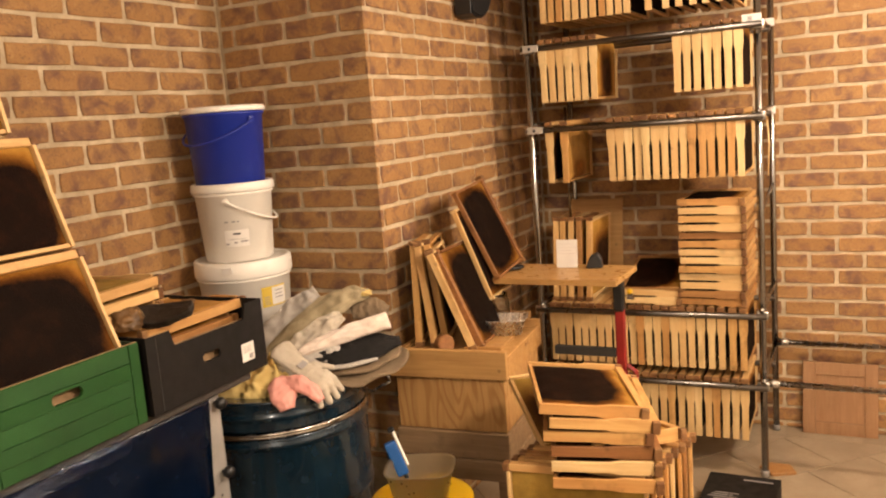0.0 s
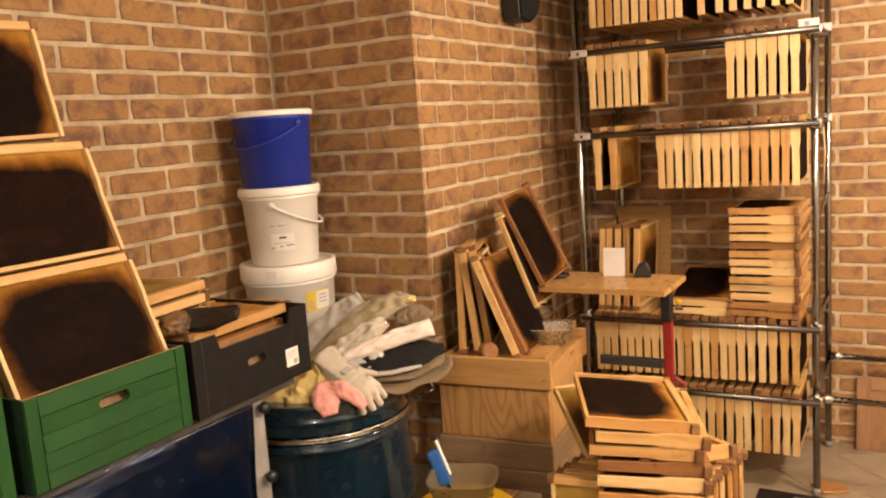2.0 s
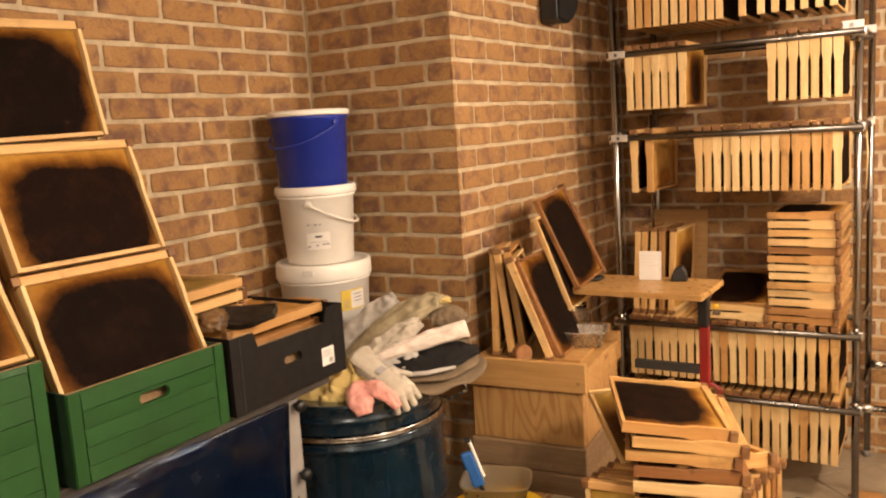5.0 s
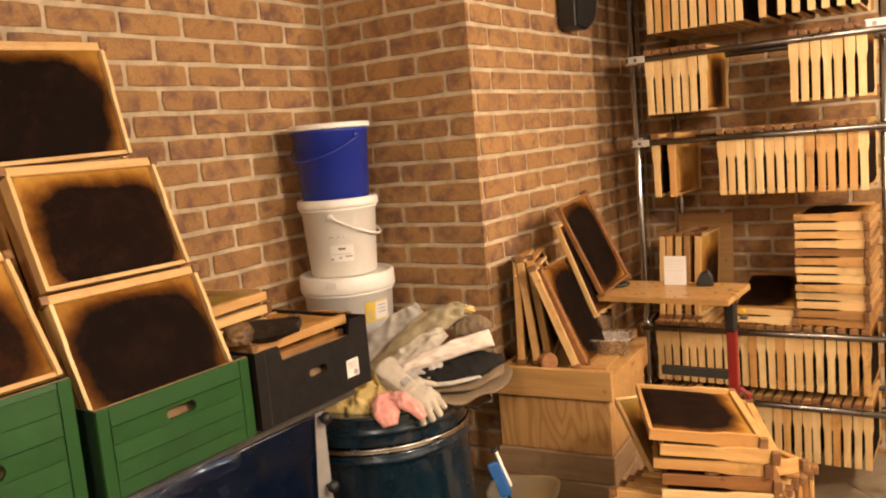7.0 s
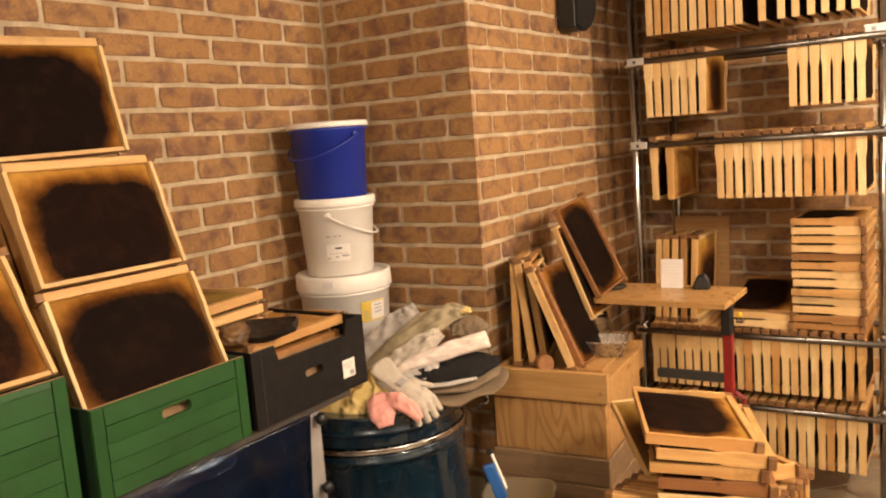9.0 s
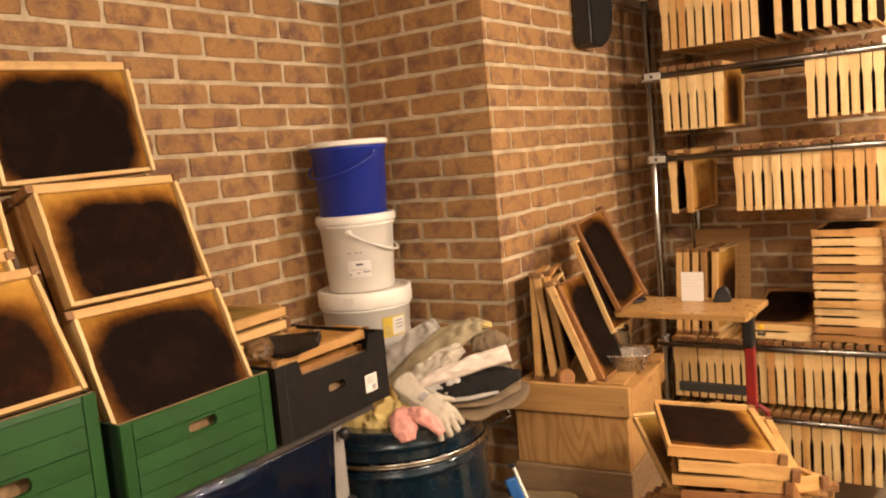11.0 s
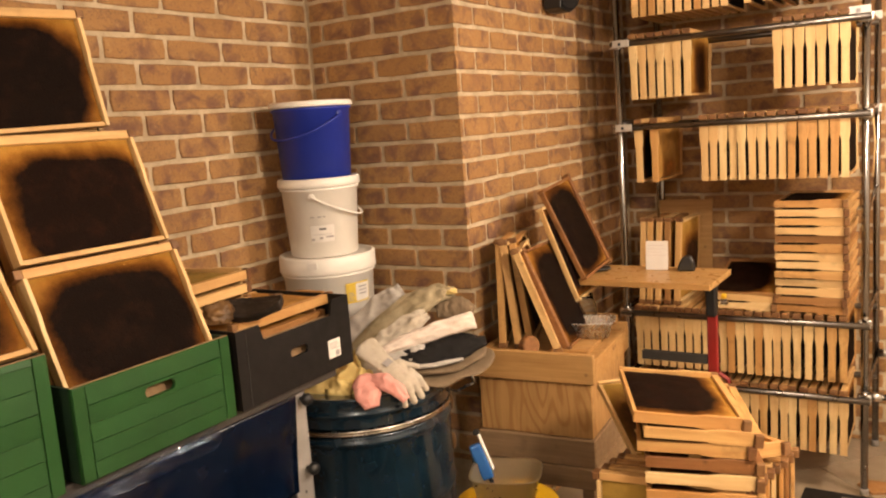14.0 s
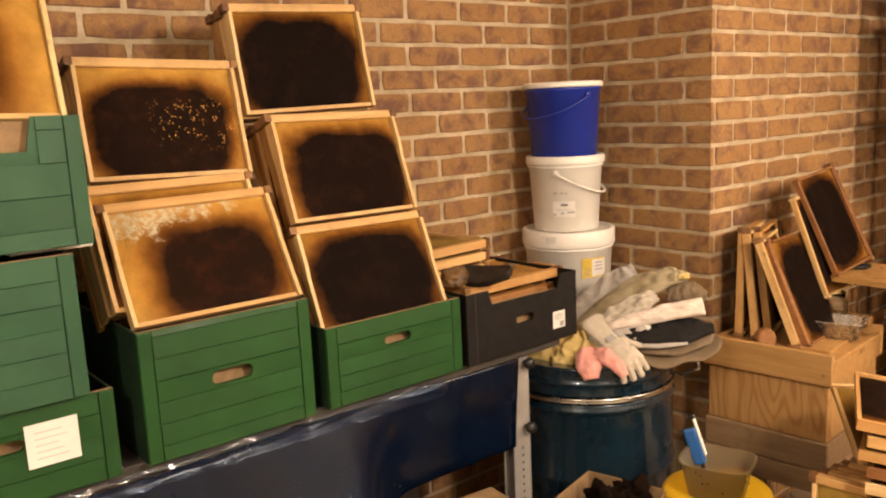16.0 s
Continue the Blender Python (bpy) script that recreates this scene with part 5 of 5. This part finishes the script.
# ---------- floor by the rack ----------
book_box = thing("printed_box", "flat black printed cardboard box on the floor", "box", pose(-0.510, 3.13, 0, 0, 0, -1))
part("body", box((-0.135, -0.145, 0.0), (0.135, 0.145, 0.105), 0.003), BLACK_CARD, book_box)
for i in range(6):
    part("print_line", box((-0.11 + 0.012 * (i % 3), -0.125 + i * 0.018, 0.1055), (-0.02 + 0.02 * (i % 2), -0.120 + i * 0.018, 0.1063)), GREY_INK, book_box)
part("print_line", box((-0.0, 0.095, 0.1055), (0.11, 0.105, 0.1063)), GREY_INK, book_box)
bm = prism([(-0.075, 0.01), (-0.02, -0.06), (0.075, -0.02), (0.05, 0.045), (-0.03, 0.05)], 0.0, 0.014, "z", bevel=0.002)
mesh_thing("wood_chip", bm, PINE_OLD, "broken slab of orange-brown wood on the floor", "wood chip", pose(-0.412, 3.585, 0.001, 3, 0, 4))

panel = thing("cabinet_door", "light wooden cabinet door leaning on the brick wall", "door panel", basis((-0.178, 4.055, 0.001), (1, 0, 0), (0, 0.10, 1)))
for x0, x1, z0, z1 in ((-0.16, -0.105, 0, 0.345), (0.105, 0.16, 0, 0.345), (-0.1045, 0.1045, 0.285, 0.345), (-0.1045, 0.1045, 0, 0.060)):
    part("rail_board", box((x0, 0, z0), (x1, 0.018, z1), 0.002), DOOR_WOOD, panel)
part("inner_panel", box((-0.1045, 0.006, 0.0605), (0.1045, 0.012, 0.2845), 0.001), DOOR_WOOD, panel)

side_rack = thing("pipe_rail", "chromed pipe rails reaching sideways from the rack", "rail", pose(RXR, 3.8, 0))
for y, z, zz in ((3.515, 0.418, 0.424), (4.055, 0.445, 0.447)):
    # chromed pipe in the brighter steel: lamplight put into its colour
    ob = part("pipe", tube([(RXR + 0.022, y, z), (1.35, y - 0.05, zz)], 0.0125, 12), STEEL, side_rack, smooth=True)
    ob.matrix_parent_inverse = side_rack.matrix_basis.inverted()
    ob = part("joint", tube([(RXR + 0.010, y - 0.002, z), (RXR + 0.062, y - 0.004, z)], 0.0185, 12), STEEL, side_rack, "bright pipe joint", True)
    ob.matrix_parent_inverse = side_rack.matrix_basis.inverted()
for y in (3.465, 4.005):
    ob = part("end_post", tube([(1.335, y, 0.0), (1.335, y, 0.46)], 0.0145, 12), CHROME, side_rack, smooth=True)
    ob.matrix_parent_inverse = side_rack.matrix_basis.inverted()

# ---------- floor tiles ----------
random.seed(2)
TS = 0.33
tile_mesh = mesh_of(box((-TS / 2 + 0.002, -TS / 2 + 0.002, -0.0055), (TS / 2 - 0.002, TS / 2 - 0.002, 0.0), 0.0012), "tile", TILE)
spots = []
for i in range(-14, 15):
    for j in range(-14, 15):
        u, w = (i + 0.5 * (j % 2)) * TS, j * TS
        x, y = 0.05 + (u - w) * 0.70711, 1.4 + (u + w) * 0.70711
        if XA - 0.05 < x < XE + 0.1 and YS - 0.1 < y < YD + 0.1:
            spots.append((x, y))
for x, y in spots:
    if x < XC - 0.1 and y > YB + 0.1:
        continue
    t = new("tile", tile_mesh)
    t.parent = floor
    t.matrix_basis = pose(x, y, -0.0003 * random.random(), 0, 0, 45)
edge_mesh = mesh_of(box((-TS / 2 + 0.002, -0.06, -0.0052), (TS / 2 - 0.002, 0.06, 0.0016), 0.001), "border_tile", TILE)
for i in range(-4, 8):
    t = new("border_tile", edge_mesh)
    t.parent = floor
    t.matrix_basis = pose(0.08 + i * TS, YD - 0.065, 0.0)

# ---------- bricks ----------
random.seed(6)
CACHE = {}


def brick_mesh(length, height):
    key = (round(length, 3), round(height, 3), random.randrange(7))
    if key not in CACHE:
        l, h, c = key[0] / 2, key[1] / 2, 0.0032
        bm = bmesh.new()

        def loop(dx, y):
            return [bm.verts.new((sx * (l - dx) + jx * (1 - dx * 60), y + random.uniform(-0.0008, 0.0008), sz * (h - dx) + jz * (1 - dx * 60))) for (sx, sz), (jx, jz) in zip(ring, worn)]

        ring = [(-0.97, -0.94), (-0.4, -1), (0.35, -1), (0.97, -0.95), (1, 0.0), (0.97, 0.95), (0.4, 1), (-0.35, 1), (-0.97, 0.94), (-1, 0.0)]
        worn = [(random.uniform(-0.0022, 0.0016), random.uniform(-0.0020, 0.0014)) for _ in ring]

        a, b, f = loop(0, 0.012), loop(0, 0.0028), loop(c, 0.0)
        for p, q in ((a, b), (b, f)):
            for k in range(len(ring)):
                bm.faces.new((p[k], p[(k + 1) % len(ring)], q[(k + 1) % len(ring)], q[k]))
        bm.faces.new(f)
        CACHE[key] = mesh_of(bm, "brick", BRICK)
    return CACHE[key]


def courses(z_lo, z_hi):
    for n in range(-4, 27):
        z1 = LINE - n * COURSE - JOINT / 2
        z0 = z1 - COURSE + JOINT
        z0, z1 = max(z0, z_lo), min(z1, z_hi)
        if z1 - z0 > 0.012:
            yield n, z0, z1


def lay(face, start, lo, hi, even, odd, z_lo, z_hi):
    """Bricks of one face in running bond, as (middle along, middle height, length, height)."""
    for n, z0, z1 in courses(z_lo, z_hi):
        s = (even if n % 2 == 0 else odd) - 40 * MODULE
        while s < hi:
            a, b = max(s + JOINT / 2, lo), min(s + MODULE - JOINT / 2, hi)
            if b - a > 0.012:
                yield (a + b) / 2, (z0 + z1) / 2, b - a, z1 - z0
            s += MODULE


def set_bricks(parent, make, picks):
    for s, z, l, h in picks:
        b = new("brick", brick_mesh(l, h))
        b.parent = parent
        b.matrix_basis = make(s, z) @ pose(0, random.uniform(0, 0.0014), 0, random.uniform(-0.3, 0.3), random.uniform(-0.15, 0.15), random.uniform(-0.25, 0.25))


def west(s, z):
    return basis((XA, s, z), (0, 1, 0), (0, 0, 1))


def south_face(y):
    return lambda s, z: basis((s, y, z), (1, 0, 0), (0, 0, 1))


def east_face(s, z):
    return basis((XC, s, z), (0, 1, 0), (0, 0, 1))


all_west = list(lay("west", 0, YS, YB - 0.004, 1.905, 1.905 + MODULE / 2, 0.0, TOP))
near = [b for b in all_west if b[0] > 0.25 and b[1] > 0.80]
rest = [b for b in all_west if not (b[0] > 0.25 and b[1] > 0.80)]
set_bricks(wall_west, west, near)
set_bricks(pillar, south_face(YB), [b for b in lay("b", 0, XA + 0.010, XC - 0.0005, -1.941, -1.941 + MODULE / 2, 0.38, TOP)])
set_bricks(pillar, east_face, [b for b in lay("c", 0, YB + 0.0015, YD, 2.600, 2.600 + MODULE / 2, 0.0, TOP) if b[1] > 0.30])
all_north = list(lay("d", 0, XC + 0.008, XE, -0.305 + MODULE / 2, -0.305, 0.0, TOP))
set_bricks(wall_north, south_face(YD), [b for b in all_north if b[0] < 0.55])


def joined_bricks(parent, make, picks):
    verts, faces = [], []
    for s, z, l, h in picks:
        m = make(s, z)
        k = len(verts)
        for d, y in ((0, 0.012), (0, 0.0028), (0.0032, 0.0)):
            for sx, sz in ((-1, -1), (1, -1), (1, 1), (-1, 1)):
                verts.append(m @ Vector((sx * (l / 2 - d), y + 0.0006, sz * (h / 2 - d))))
        for r in (0, 4):
            for c in range(4):
                faces.append((k + r + c, k + r + (c + 1) % 4, k + r + 4 + (c + 1) % 4, k + r + 4 + c))
        faces.append((k + 8, k + 9, k + 10, k + 11))
    me = bpy.data.meshes.new("far_bricks")
    me.from_pydata(verts, [], faces)
    me.materials.append(BRICK_FAR)
    ob = new("far_bricks", me)
    ob.parent = parent
    tagged(ob, kind="stuff")


joined_bricks(wall_west, west, rest)
joined_bricks(wall_north, south_face(YD), [b for b in all_north if b[0] >= 0.55])
joined_bricks(pillar, east_face, [b for b in lay("c", 0, YB + 0.0015, YD, 2.600, 2.600 + MODULE / 2, 0.0, TOP) if b[1] <= 0.30])
